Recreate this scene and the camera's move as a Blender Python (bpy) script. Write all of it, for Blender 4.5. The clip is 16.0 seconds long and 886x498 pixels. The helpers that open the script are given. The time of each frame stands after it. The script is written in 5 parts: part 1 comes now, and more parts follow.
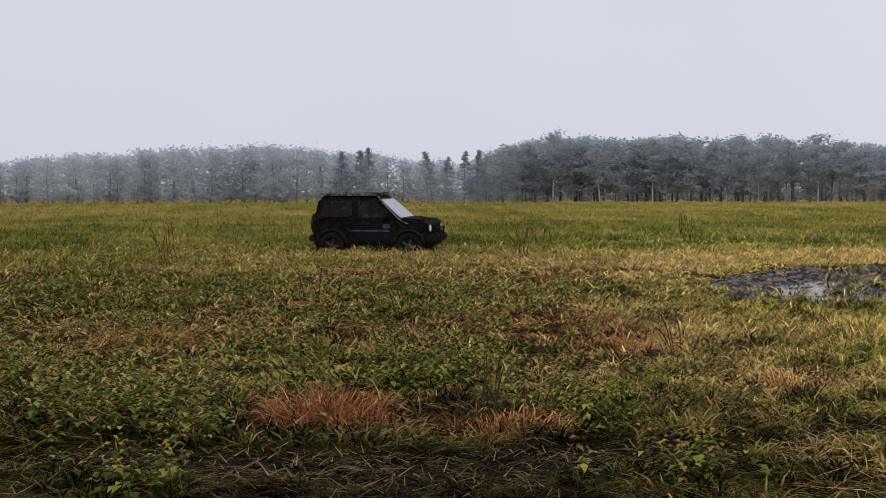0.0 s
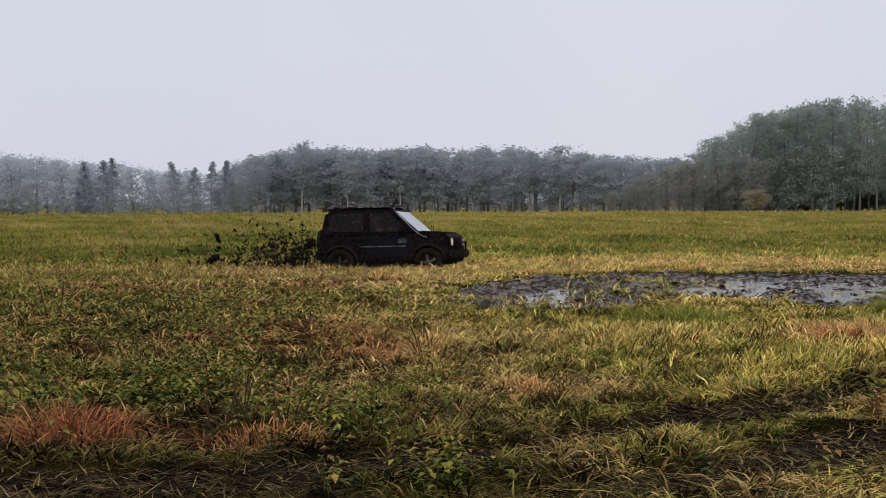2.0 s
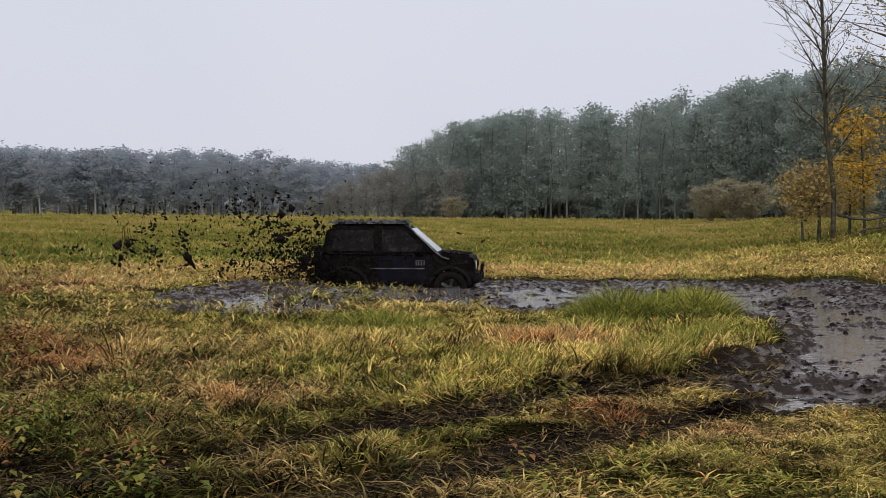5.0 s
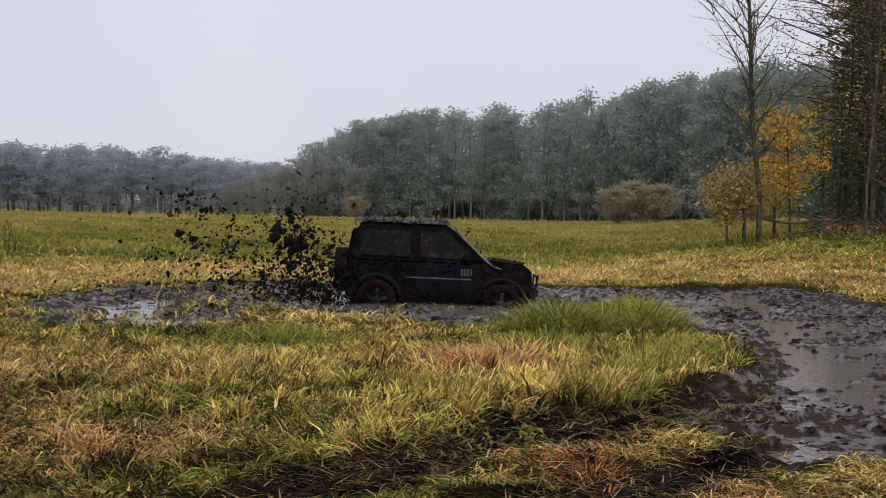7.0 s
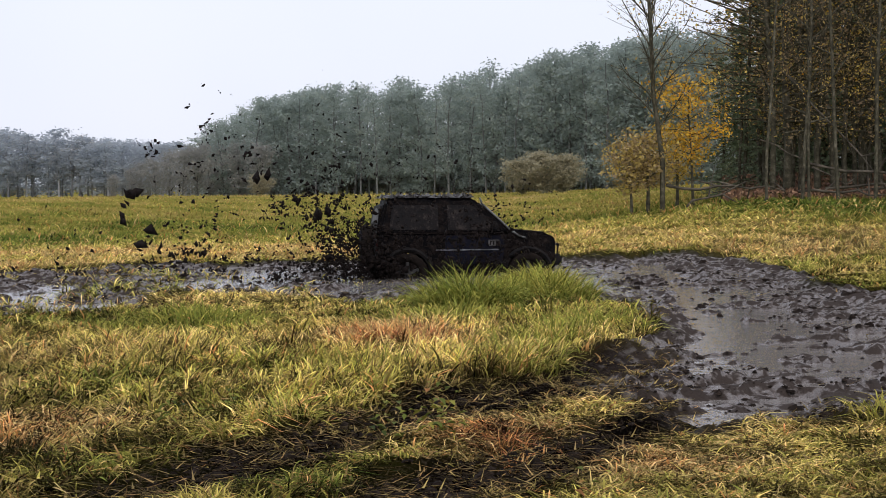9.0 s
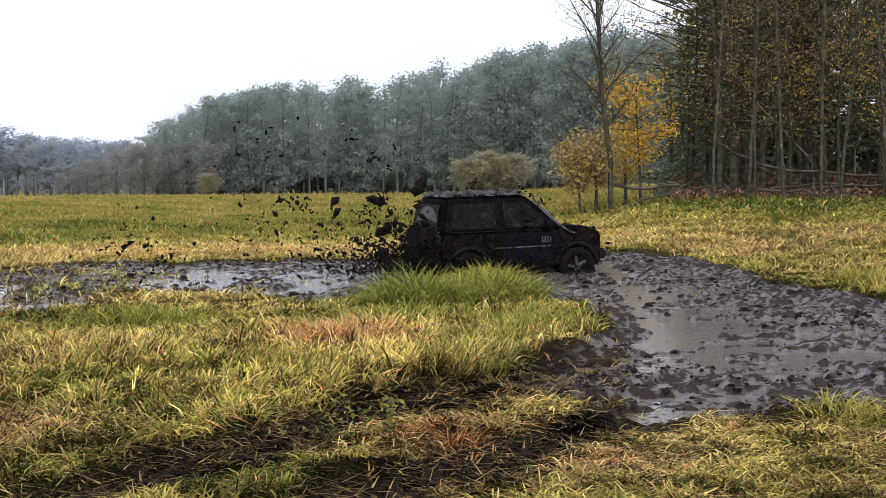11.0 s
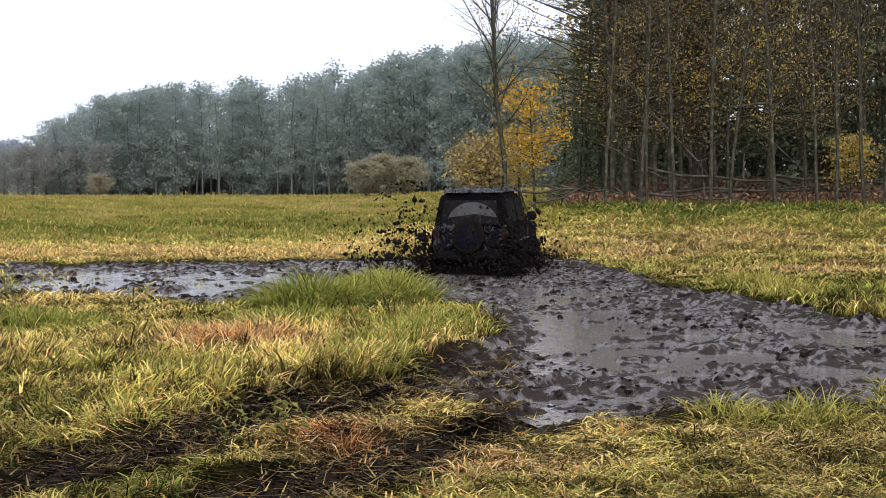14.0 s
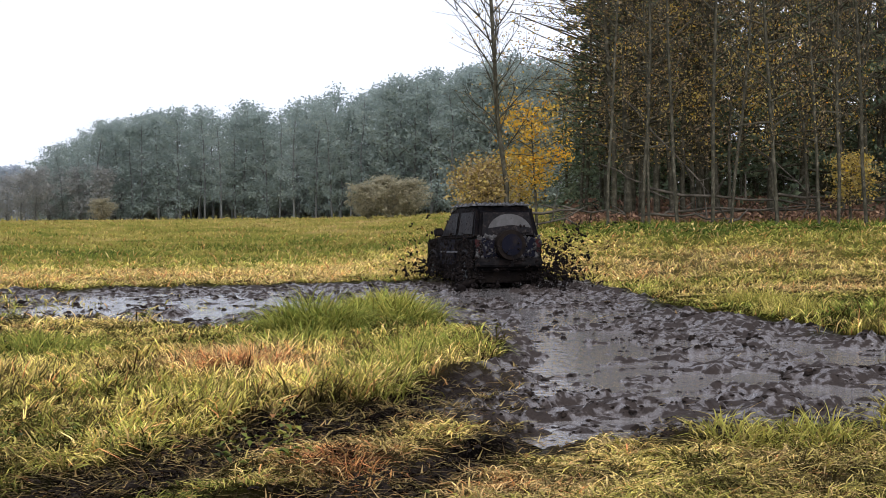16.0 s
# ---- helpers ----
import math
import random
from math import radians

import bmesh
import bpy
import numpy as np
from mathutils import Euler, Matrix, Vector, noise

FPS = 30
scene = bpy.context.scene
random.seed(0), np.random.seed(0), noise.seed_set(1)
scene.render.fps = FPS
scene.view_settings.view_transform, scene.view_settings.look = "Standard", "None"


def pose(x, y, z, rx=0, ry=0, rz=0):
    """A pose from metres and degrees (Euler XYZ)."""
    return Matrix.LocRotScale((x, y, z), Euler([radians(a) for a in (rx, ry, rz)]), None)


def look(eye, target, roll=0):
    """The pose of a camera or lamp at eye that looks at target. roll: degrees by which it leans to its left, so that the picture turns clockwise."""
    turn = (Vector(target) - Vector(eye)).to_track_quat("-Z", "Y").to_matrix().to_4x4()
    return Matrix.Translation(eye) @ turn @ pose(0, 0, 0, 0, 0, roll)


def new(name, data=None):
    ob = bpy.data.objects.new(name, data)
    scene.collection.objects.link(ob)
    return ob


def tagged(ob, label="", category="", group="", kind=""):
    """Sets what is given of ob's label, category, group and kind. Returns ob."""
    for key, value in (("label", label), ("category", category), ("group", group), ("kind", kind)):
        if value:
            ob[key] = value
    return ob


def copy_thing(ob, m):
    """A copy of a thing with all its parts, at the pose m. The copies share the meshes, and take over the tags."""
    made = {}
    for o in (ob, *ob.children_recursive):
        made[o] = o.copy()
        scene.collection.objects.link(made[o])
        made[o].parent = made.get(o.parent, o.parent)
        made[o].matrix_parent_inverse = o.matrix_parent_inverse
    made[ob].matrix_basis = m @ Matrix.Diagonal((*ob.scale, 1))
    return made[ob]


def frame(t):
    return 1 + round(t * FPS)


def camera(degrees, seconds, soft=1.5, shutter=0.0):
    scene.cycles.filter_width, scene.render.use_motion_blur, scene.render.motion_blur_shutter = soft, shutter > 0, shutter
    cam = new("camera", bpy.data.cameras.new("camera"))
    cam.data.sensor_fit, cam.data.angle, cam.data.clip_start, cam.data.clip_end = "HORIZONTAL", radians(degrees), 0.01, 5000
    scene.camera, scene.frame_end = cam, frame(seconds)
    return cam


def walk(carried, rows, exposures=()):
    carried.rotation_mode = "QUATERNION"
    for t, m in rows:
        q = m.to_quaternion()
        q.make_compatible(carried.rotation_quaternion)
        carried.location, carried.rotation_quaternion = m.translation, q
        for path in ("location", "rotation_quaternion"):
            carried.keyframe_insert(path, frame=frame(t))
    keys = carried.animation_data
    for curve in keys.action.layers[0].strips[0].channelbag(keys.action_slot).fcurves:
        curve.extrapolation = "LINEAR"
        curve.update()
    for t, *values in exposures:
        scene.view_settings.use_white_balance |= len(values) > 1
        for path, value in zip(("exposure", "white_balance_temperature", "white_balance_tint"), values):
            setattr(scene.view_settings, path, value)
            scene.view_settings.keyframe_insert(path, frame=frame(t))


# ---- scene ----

# ---------------------------------------------------------------- camera
cam = camera(33.15, 16.0, soft=0.8)
EYE_A, EYE_B = (-1.1, -2.75, 1.78), (0.0, 0.0, 1.75)
# seconds, yaw, pitch, roll: first from the back of the meadow, then some steps nearer
ROWS_A = [
    (0.0, -4.79, -2.23, 0.12), (0.5, -5.65, -2.09, 0.40), (1.0, -9.17, -1.99, 0.28), (1.5, -12.57, -1.90, 0.18),
    (2.0, -14.44, -1.85, 0.25), (2.5, -19.30, -2.18, -0.09), (3.0, -21.13, -2.13, -0.51), (3.5, -21.08, -1.98, -0.75),
    (4.0, -21.31, -1.83, -0.75), (4.5, -24.13, -1.76, -0.60), (4.7, -25.0, -1.71, -0.55)]
ROWS_B = [
    (6.8, -29.25, -1.61, -1.12), (7.0, -29.76, -1.59, -1.12), (7.5, -30.92, -1.46, -1.06), (8.0, -31.37, -1.36, -0.68), (8.5, -32.75, -1.43, -0.40),
    (9.0, -33.37, -2.55, 0.38), (9.2, -33.45, -2.76, 0.45), (11.3, -35.5, -2.57, 0.30), (11.5, -35.55, -2.59, 0.29), (12.0, -36.23, -2.86, 0.10), (12.5, -37.90, -2.78, -0.04),
    (13.0, -37.95, -2.70, -0.19), (13.5, -38.84, -2.66, -0.22), (14.0, -39.38, -2.50, -0.09), (14.5, -39.63, -2.26, 0.19),
    (15.0, -39.55, -2.13, 0.34), (15.5, -39.43, -1.77, 0.41), (16.0, -39.30, -1.66, 0.41)]
EXPOSURE = [(0.0, -0.17, 6450, 12), (4.7, -0.17, 6450, 12), (7.0, -0.14, 6450, 13), (8.5, -0.04, 6450, 13), (9.0, 0.22, 6350, 12), (11.5, 0.44, 6150, 12), (16.0, 0.50, 6100, 12)]
walk(cam, [(t, pose(*EYE_A, 90 + p, r, y)) for t, y, p, r in ROWS_A] + [(t, pose(*EYE_B, 90 + p, r, y)) for t, y, p, r in ROWS_B], EXPOSURE)

# ---------------------------------------------------------------- light
world = bpy.data.worlds.new("overcast_sky")
world.use_nodes = True
scene.world = world
wn, wl = world.node_tree.nodes, world.node_tree.links
wn.clear()
w_out, w_bg, w_sky = wn.new("ShaderNodeOutputWorld"), wn.new("ShaderNodeBackground"), wn.new("ShaderNodeTexSky")
w_sky.sky_type, w_sky.sun_disc = "NISHITA", False
w_sky.sun_elevation, w_sky.sun_rotation = radians(38), radians(200)
w_sky.dust_density, w_sky.air_density = 4.0, 1.0
w_mix, w_geo, w_sep, w_ramp = wn.new("ShaderNodeMix"), wn.new("ShaderNodeTexCoord"), wn.new("ShaderNodeSeparateXYZ"), wn.new("ShaderNodeValToRGB")
w_mix.data_type = "RGBA"
w_mul = wn.new("ShaderNodeMix")
w_mul.data_type, w_mul.blend_type = "RGBA", "MULTIPLY"
w_mul.inputs["Factor"].default_value = 1.0
w_mul.inputs["B"].default_value = (0.12, 0.12, 0.12, 1)
wl.new(w_sky.outputs["Color"], w_mul.inputs["A"])
# an even layer of cloud over the sky
w_noise, w_nr = wn.new("ShaderNodeTexNoise"), wn.new("ShaderNodeValToRGB")
w_noise.inputs["Scale"].default_value, w_noise.inputs["Detail"].default_value = 2.2, 3.0
wl.new(w_geo.outputs["Generated"], w_noise.inputs["Vector"])
w_nr.color_ramp.elements[0].position, w_nr.color_ramp.elements[0].color = 0.3, (0.75, 0.785, 0.885, 1)
w_nr.color_ramp.elements[1].position, w_nr.color_ramp.elements[1].color = 0.7, (0.84, 0.86, 0.935, 1)
wl.new(w_noise.outputs["Fac"], w_nr.inputs["Fac"])
w_mix.inputs["Factor"].default_value = 0.92
wl.new(w_mul.outputs["Result"], w_mix.inputs["A"])
wl.new(w_nr.outputs["Color"], w_mix.inputs["B"])
wl.new(w_mix.outputs["Result"], w_bg.inputs["Color"])
w_bg.inputs["Strength"].default_value = 1.0
wl.new(w_bg.outputs["Background"], w_out.inputs["Surface"])
sun = new("sun", bpy.data.lights.new("sun", "SUN"))
sun.data.energy, sun.data.angle, sun.data.color = 1.15, radians(25), (1.0, 0.97, 0.92)
sun.matrix_world = look((0, 0, 50), (15, 40, 0))


# ---------------------------------------------------------------- helpers
def smooth(a, b, v):
    u = np.clip((v - a) / (b - a), 0, 1)
    return u * u * (3 - 2 * u)


def hash2(i, j, seed):
    v = np.sin(i * 127.1 + j * 311.7 + seed * 74.7) * 43758.5453
    return v - np.floor(v)


def vnoise(x, y, seed=0):
    """Value noise from 0 to 1, cell size 1."""
    i, j = np.floor(x), np.floor(y)
    u, v = x - i, y - j
    u, v = u * u * (3 - 2 * u), v * v * (3 - 2 * v)
    return (hash2(i, j, seed) * (1 - u) + hash2(i + 1, j, seed) * u) * (1 - v) + (hash2(i, j + 1, seed) * (1 - u) + hash2(i + 1, j + 1, seed) * u) * v


def fbm(x, y, seed=0, n=4):
    s, a, total = 0.0, 0.5, 0.0
    for k in range(n):
        s = s + a * vnoise(x * 2 ** k, y * 2 ** k, seed + k * 7)
        total += a
        a *= 0.5
    return s / total


def sdf_poly(x, y, pts):
    """Signed distance to a closed outline, below 0 inside."""
    d = np.full(x.shape, 1e9)
    inside = np.zeros(x.shape, bool)
    for (ax, ay), (bx, by) in zip(pts, pts[1:] + pts[:1]):
        ex, ey = bx - ax, by - ay
        u = np.clip(((x - ax) * ex + (y - ay) * ey) / (ex * ex + ey * ey), 0, 1)
        d = np.minimum(d, np.hypot(x - ax - u * ex, y - ay - u * ey))
        with np.errstate(divide="ignore", invalid="ignore"):
            cross = ((ay > y) != (by > y)) & (x < (bx - ax) * (y - ay) / (by - ay + 1e-12) + ax)
        inside ^= cross
    return np.where(inside, -d, d)


def dist_line(x, y, pts):
    d = np.full(x.shape, 1e9)
    for (ax, ay), (bx, by) in zip(pts, pts[1:]):
        ex, ey = bx - ax, by - ay
        u = np.clip(((x - ax) * ex + (y - ay) * ey) / (ex * ex + ey * ey), 0, 1)
        d = np.minimum(d, np.hypot(x - ax - u * ex, y - ay - u * ey))
    return d


def mesh_np(name, verts, faces, corners, attrs=(), mats=(), smooth_shade=False):
    """A mesh from arrays; faces: n x corners indices; attrs: (name, values at the points)."""
    me = bpy.data.meshes.new(name)
    n, m = len(verts), len(faces)
    me.vertices.add(n)
    me.vertices.foreach_set("co", np.ascontiguousarray(verts, np.float32).ravel())
    me.loops.add(m * corners)
    me.loops.foreach_set("vertex_index", np.ascontiguousarray(faces, np.int32).ravel())
    me.polygons.add(m)
    me.polygons.foreach_set("loop_start", np.arange(0, m * corners, corners, dtype=np.int32))
    if smooth_shade:
        me.polygons.foreach_set("use_smooth", np.ones(m, bool))
    for key, values in attrs:
        me.attributes.new(key, "FLOAT", "POINT").data.foreach_set("value", np.ascontiguousarray(values, np.float32))
    me.update(calc_edges=True)
    for mm in mats:
        me.materials.append(mm)
    return me


def part(name, bm, material, parent, label="", smooth_shade=False):
    me = bpy.data.meshes.new(name)
    bm.normal_update()
    bm.to_mesh(me)
    bm.free()
    if smooth_shade:
        for p in me.polygons:
            p.use_smooth = True
    me.materials.append(material)
    ob = new(name, me)
    ob.parent = parent
    return tagged(ob, label) if label else ob


def part_np(name, me, parent, label="", kind=""):
    ob = new(name, me)
    ob.parent = parent
    return tagged(ob, label, kind=kind)


# ---------------------------------------------------------------- materials
def node_mat(name):
    m = bpy.data.materials.new(name)
    m.use_nodes = True
    return m, m.node_tree.nodes, m.node_tree.links, m.node_tree.nodes["Principled BSDF"]


def ramp_node(nodes, stops):
    r = nodes.new("ShaderNodeValToRGB")
    while len(r.color_ramp.elements) < len(stops):
        r.color_ramp.elements.new(0.5)
    for el, (p, c) in zip(r.color_ramp.elements, stops):
        el.position, el.color = p, (*c, 1)
    return r


def noisy_mat(name, stops, scale, rough=0.7, bump=0.2, fine=6.0, metal=0.0, spec=0.5, bump_dist=0.02, rough_var=0.15):
    m, nodes, links, bsdf = node_mat(name)
    tc = nodes.new("ShaderNodeTexCoord")
    a, b = nodes.new("ShaderNodeTexNoise"), nodes.new("ShaderNodeTexNoise")
    a.inputs["Scale"].default_value, a.inputs["Detail"].default_value = scale, 6
    b.inputs["Scale"].default_value, b.inputs["Detail"].default_value = scale * fine, 4
    mix = nodes.new("ShaderNodeMath")
    mix.operation = "MULTIPLY_ADD"
    links.new(tc.outputs["Object"], a.inputs["Vector"])
    links.new(tc.outputs["Object"], b.inputs["Vector"])
    links.new(b.outputs["Fac"], mix.inputs[0])
    mix.inputs[1].default_value = 0.35
    sub = nodes.new("ShaderNodeMath")
    sub.operation = "SUBTRACT"
    links.new(a.outputs["Fac"], sub.inputs[0])
    sub.inputs[1].default_value = 0.175
    links.new(sub.outputs[0], mix.inputs[2])
    r = ramp_node(nodes, stops)
    links.new(mix.outputs[0], r.inputs["Fac"])
    links.new(r.outputs["Color"], bsdf.inputs["Base Color"])
    rr = nodes.new("ShaderNodeMapRange")
    rr.inputs["To Min"].default_value, rr.inputs["To Max"].default_value = max(0.02, rough - rough_var), min(1, rough + rough_var)
    links.new(a.outputs["Fac"], rr.inputs["Value"])
    links.new(rr.outputs["Result"], bsdf.inputs["Roughness"])
    bsdf.inputs["Metallic"].default_value = metal
    bsdf.inputs["Specular IOR Level"].default_value = spec
    if bump:
        bp = nodes.new("ShaderNodeBump")
        bp.inputs["Strength"].default_value, bp.inputs["Distance"].default_value = bump, bump_dist
        links.new(mix.outputs[0], bp.inputs["Height"])
        links.new(bp.outputs["Normal"], bsdf.inputs["Normal"])
    return m


def tint_mat(name, stops, rough=0.75, translucent=0.25, spec=0.25, lum=False):
    """Leaves and blades: colour by the point value 'tint', varied a little by a fine noise."""
    m, nodes, links, bsdf = node_mat(name)
    at = nodes.new("ShaderNodeAttribute")
    at.attribute_name = "tint"
    r = ramp_node(nodes, stops)
    links.new(at.outputs["Fac"], r.inputs["Fac"])
    tone = r.outputs["Color"]
    if lum:
        # fresh and faded blades, with shade at feet and hollows put in
        la, mul = nodes.new("ShaderNodeAttribute"), nodes.new("ShaderNodeVectorMath")
        la.attribute_name, mul.operation = "lum", "SCALE"
        links.new(tone, mul.inputs[0])
        links.new(la.outputs["Fac"], mul.inputs["Scale"])
        tone = mul.outputs[0]
    links.new(tone, bsdf.inputs["Base Color"])
    bsdf.inputs["Roughness"].default_value = rough
    bsdf.inputs["Specular IOR Level"].default_value = spec
    if translucent:
        tr, mx = nodes.new("ShaderNodeBsdfTranslucent"), nodes.new("ShaderNodeMixShader")
        links.new(tone, tr.inputs["Color"])
        mx.inputs["Fac"].default_value = translucent
        links.new(bsdf.outputs["BSDF"], mx.inputs[1])
        links.new(tr.outputs["BSDF"], mx.inputs[2])
        links.new(mx.outputs["Shader"], nodes["Material Output"].inputs["Surface"])
    return m


GRASS_STOPS = [(0.0, (0.075, 0.115, 0.022)), (0.2, (0.20, 0.225, 0.042)), (0.4, (0.40, 0.345, 0.075)), (0.55, (0.54, 0.41, 0.13)),
               (0.7, (0.62, 0.44, 0.19)), (0.82, (0.60, 0.30, 0.10)), (0.92, (0.44, 0.165, 0.07)), (1.0, (0.22, 0.09, 0.045))]
grass_mat = tint_mat("grass_blades", GRASS_STOPS, 0.75, 0.2, 0.02, True)
leaf_mat = tint_mat("herb_leaves", [(0.0, (0.045, 0.065, 0.013)), (0.4, (0.14, 0.165, 0.028)), (0.7, (0.28, 0.27, 0.05)), (0.88, (0.40, 0.30, 0.07)), (1.0, (0.30, 0.14, 0.05))], 0.6, 0.2, 0.12)
stalk_mat = noisy_mat("dead_stalks", [(0.3, (0.03, 0.018, 0.010)), (0.7, (0.11, 0.062, 0.03))], 8, 0.9, spec=0.05)
mud_mat = noisy_mat("wet_mud", [(0.3, (0.008, 0.006, 0.005)), (0.55, (0.018, 0.013, 0.0105)), (0.75, (0.055, 0.041, 0.033))], 14, 0.75, 0.8, 5, spec=0.03, bump_dist=0.03)
clod_mat = noisy_mat("flung_mud", [(0.3, (0.005, 0.004, 0.004)), (0.7, (0.016, 0.011, 0.009))], 14, 0.8, 0.4, 4, spec=0.08)


def ground_material():
    m, nodes, links, bsdf = node_mat("meadow_ground")
    at, tc = nodes.new("ShaderNodeAttribute"), nodes.new("ShaderNodeTexCoord")
    at.attribute_name = "mud"
    hue = nodes.new("ShaderNodeAttribute")
    hue.attribute_name = "tint"
    n1, n2, n3 = (nodes.new("ShaderNodeTexNoise") for _ in range(3))
    for n, s, d in ((n1, 1.3, 8), (n2, 9.0, 8), (n3, 45.0, 5)):
        n.inputs["Scale"].default_value, n.inputs["Detail"].default_value = s, d
        links.new(tc.outputs["Object"], n.inputs["Vector"])
    mudc = ramp_node(nodes, [(0.0, (0.12, 0.10, 0.09)), (0.5, (0.075, 0.058, 0.05)), (1.0, (0.04, 0.030, 0.025))])
    wa = nodes.new("ShaderNodeAttribute")
    wa.attribute_name = "wet"
    peat = ramp_node(nodes, [(0.36, (0.0015, 0.001, 0.001)), (0.52, (0.004, 0.003, 0.0025)), (0.72, (0.035, 0.026, 0.02))])
    links.new(n3.outputs["Fac"], peat.inputs["Fac"])
    mud_mix = nodes.new("ShaderNodeMix")
    mud_mix.data_type = "RGBA"
    links.new(wa.outputs["Fac"], mud_mix.inputs["Factor"])
    links.new(peat.outputs["Color"], mud_mix.inputs["A"])
    links.new(mudc.outputs["Color"], mud_mix.inputs["B"])
    add = nodes.new("ShaderNodeMath")
    add.operation = "MULTIPLY_ADD"
    add.inputs[1].default_value = 0.30
    links.new(n3.outputs["Fac"], add.inputs[0])
    off = nodes.new("ShaderNodeMath")
    off.operation = "SUBTRACT"
    off.inputs[1].default_value = 0.15
    links.new(hue.outputs["Fac"], off.inputs[0])
    links.new(off.outputs[0], add.inputs[2])
    soil = ramp_node(nodes, [(p, tuple(0.9 * v for v in c)) for p, c in GRASS_STOPS])
    links.new(add.outputs[0], soil.inputs["Fac"])
    # near soil is darkened: shade between the blades put into its colour
    gap_shade, shaded_soil = nodes.new("ShaderNodeAttribute"), nodes.new("ShaderNodeVectorMath")
    gap_shade.attribute_name, shaded_soil.operation = "gap_shade", "SCALE"
    links.new(soil.outputs["Color"], shaded_soil.inputs[0])
    links.new(gap_shade.outputs["Fac"], shaded_soil.inputs["Scale"])
    mix = nodes.new("ShaderNodeMix")
    mix.data_type = "RGBA"
    links.new(at.outputs["Fac"], mix.inputs["Factor"])
    links.new(shaded_soil.outputs[0], mix.inputs["A"])
    links.new(mud_mix.outputs["Result"], mix.inputs["B"])
    links.new(mix.outputs["Result"], bsdf.inputs["Base Color"])
    # hollows shine, lumps are dull
    both = nodes.new("ShaderNodeMath")
    both.operation = "MULTIPLY_ADD"
    both.inputs[1].default_value = 0.45
    links.new(n1.outputs["Fac"], both.inputs[0])
    links.new(n2.outputs["Fac"], both.inputs[2])
    rip = nodes.new("ShaderNodeMath")
    rip.operation = "MULTIPLY_ADD"
    rip.inputs[1].default_value = 0.30
    links.new(n3.outputs["Fac"], rip.inputs[0])
    links.new(both.outputs[0], rip.inputs[2])
    lump = nodes.new("ShaderNodeMapRange")
    lump.inputs["From Min"].default_value, lump.inputs["From Max"].default_value = 0.63, 0.75
    links.new(both.outputs[0], lump.inputs["Value"])
    rough = nodes.new("ShaderNodeMapRange")
    rough.inputs["To Min"].default_value, rough.inputs["To Max"].default_value = 0.22, 0.85
    links.new(lump.outputs["Result"], rough.inputs["Value"])
    rmix = nodes.new("ShaderNodeMix")
    links.new(wa.outputs["Fac"], rmix.inputs[0])
    rmix.inputs[2].default_value = 0.95
    links.new(rough.outputs["Result"], rmix.inputs[3])
    links.new(rmix.outputs[0], bsdf.inputs["Roughness"])
    shine = nodes.new("ShaderNodeMapRange")
    shine.inputs["To Min"].default_value, shine.inputs["To Max"].default_value = 0.8, 0.12
    links.new(lump.outputs["Result"], shine.inputs["Value"])
    smix = nodes.new("ShaderNodeMix")
    links.new(wa.outputs["Fac"], smix.inputs[0])
    smix.inputs[2].default_value = 0.0
    links.new(shine.outputs["Result"], smix.inputs[3])
    links.new(smix.outputs[0], bsdf.inputs["Specular IOR Level"])
    links.new(lump.outputs["Result"], mudc.inputs["Fac"])
    bp = nodes.new("ShaderNodeBump")
    bp.inputs["Strength"].default_value, bp.inputs["Distance"].default_value = 0.9, 0.06
    links.new(rip.outputs[0], bp.inputs["Height"])
    links.new(bp.outputs["Normal"], bsdf.inputs["Normal"])
    return m


ground_mat = ground_material()
water_mat, _n, _l, _b = node_mat("muddy_water")
_b.inputs["Base Color"].default_value = (0.21, 0.19, 0.178, 1)
_b.inputs["Roughness"].default_value = 0.045
_b.inputs["Specular IOR Level"].default_value = 0.6
_wn, _wb, _wc = _n.new("ShaderNodeTexNoise"), _n.new("ShaderNodeBump"), _n.new("ShaderNodeTexCoord")
_wn.inputs["Scale"].default_value, _wn.inputs["Detail"].default_value = 7.0, 5
_wb.inputs["Strength"].default_value, _wb.inputs["Distance"].default_value = 0.34, 0.03
_l.new(_wc.outputs["Object"], _wn.inputs["Vector"])
_l.new(_wn.outputs["Fac"], _wb.inputs["Height"])
_l.new(_wb.outputs["Normal"], _b.inputs["Normal"])

# ---------------------------------------------------------------- the ground
POOL = [(8.0, 27.4), (11.9, 28.6), (14.2, 28.2), (16.2, 27.0), (19.2, 25.4), (22.4, 24.3), (21.6, 21.0), (18.3, 16.5), (16.1, 12.7), (15.6, 10.0),
        (13.0, 5.4), (10.0, 5.4), (9.2, 6.4), (8.6, 6.9), (7.9, 7.2), (7.2, 7.7), (7.5, 8.5), (8.3, 9.5), (9.6, 10.9), (12.1, 14.0), (13.7, 17.4),
        (12.0, 18.7), (10.3, 17.2), (9.7, 18.8), (9.0, 20.6), (7.9, 18.9), (6.4, 18.2), (5.3, 18.6), (5.0, 21.0), (6.4, 24.4)]
TRACK_A = [(8.8, 10.1), (7.0, 9.7), (5.4, 9.2), (4.3, 8.6), (3.4, 8.0), (2.4, 7.4), (1.4, 7.0), (0.1, 6.8), (-1.3, 6.8), (-3.0, 7.2), (-6.5, 7.4)]
TRACK_B = [(9.0, 8.6), (7.6, 8.0), (6.3, 7.75), (5.2, 7.3), (4.0, 6.5), (2.7, 5.8), (0.5, 5.2), (-3.0, 5.0)]
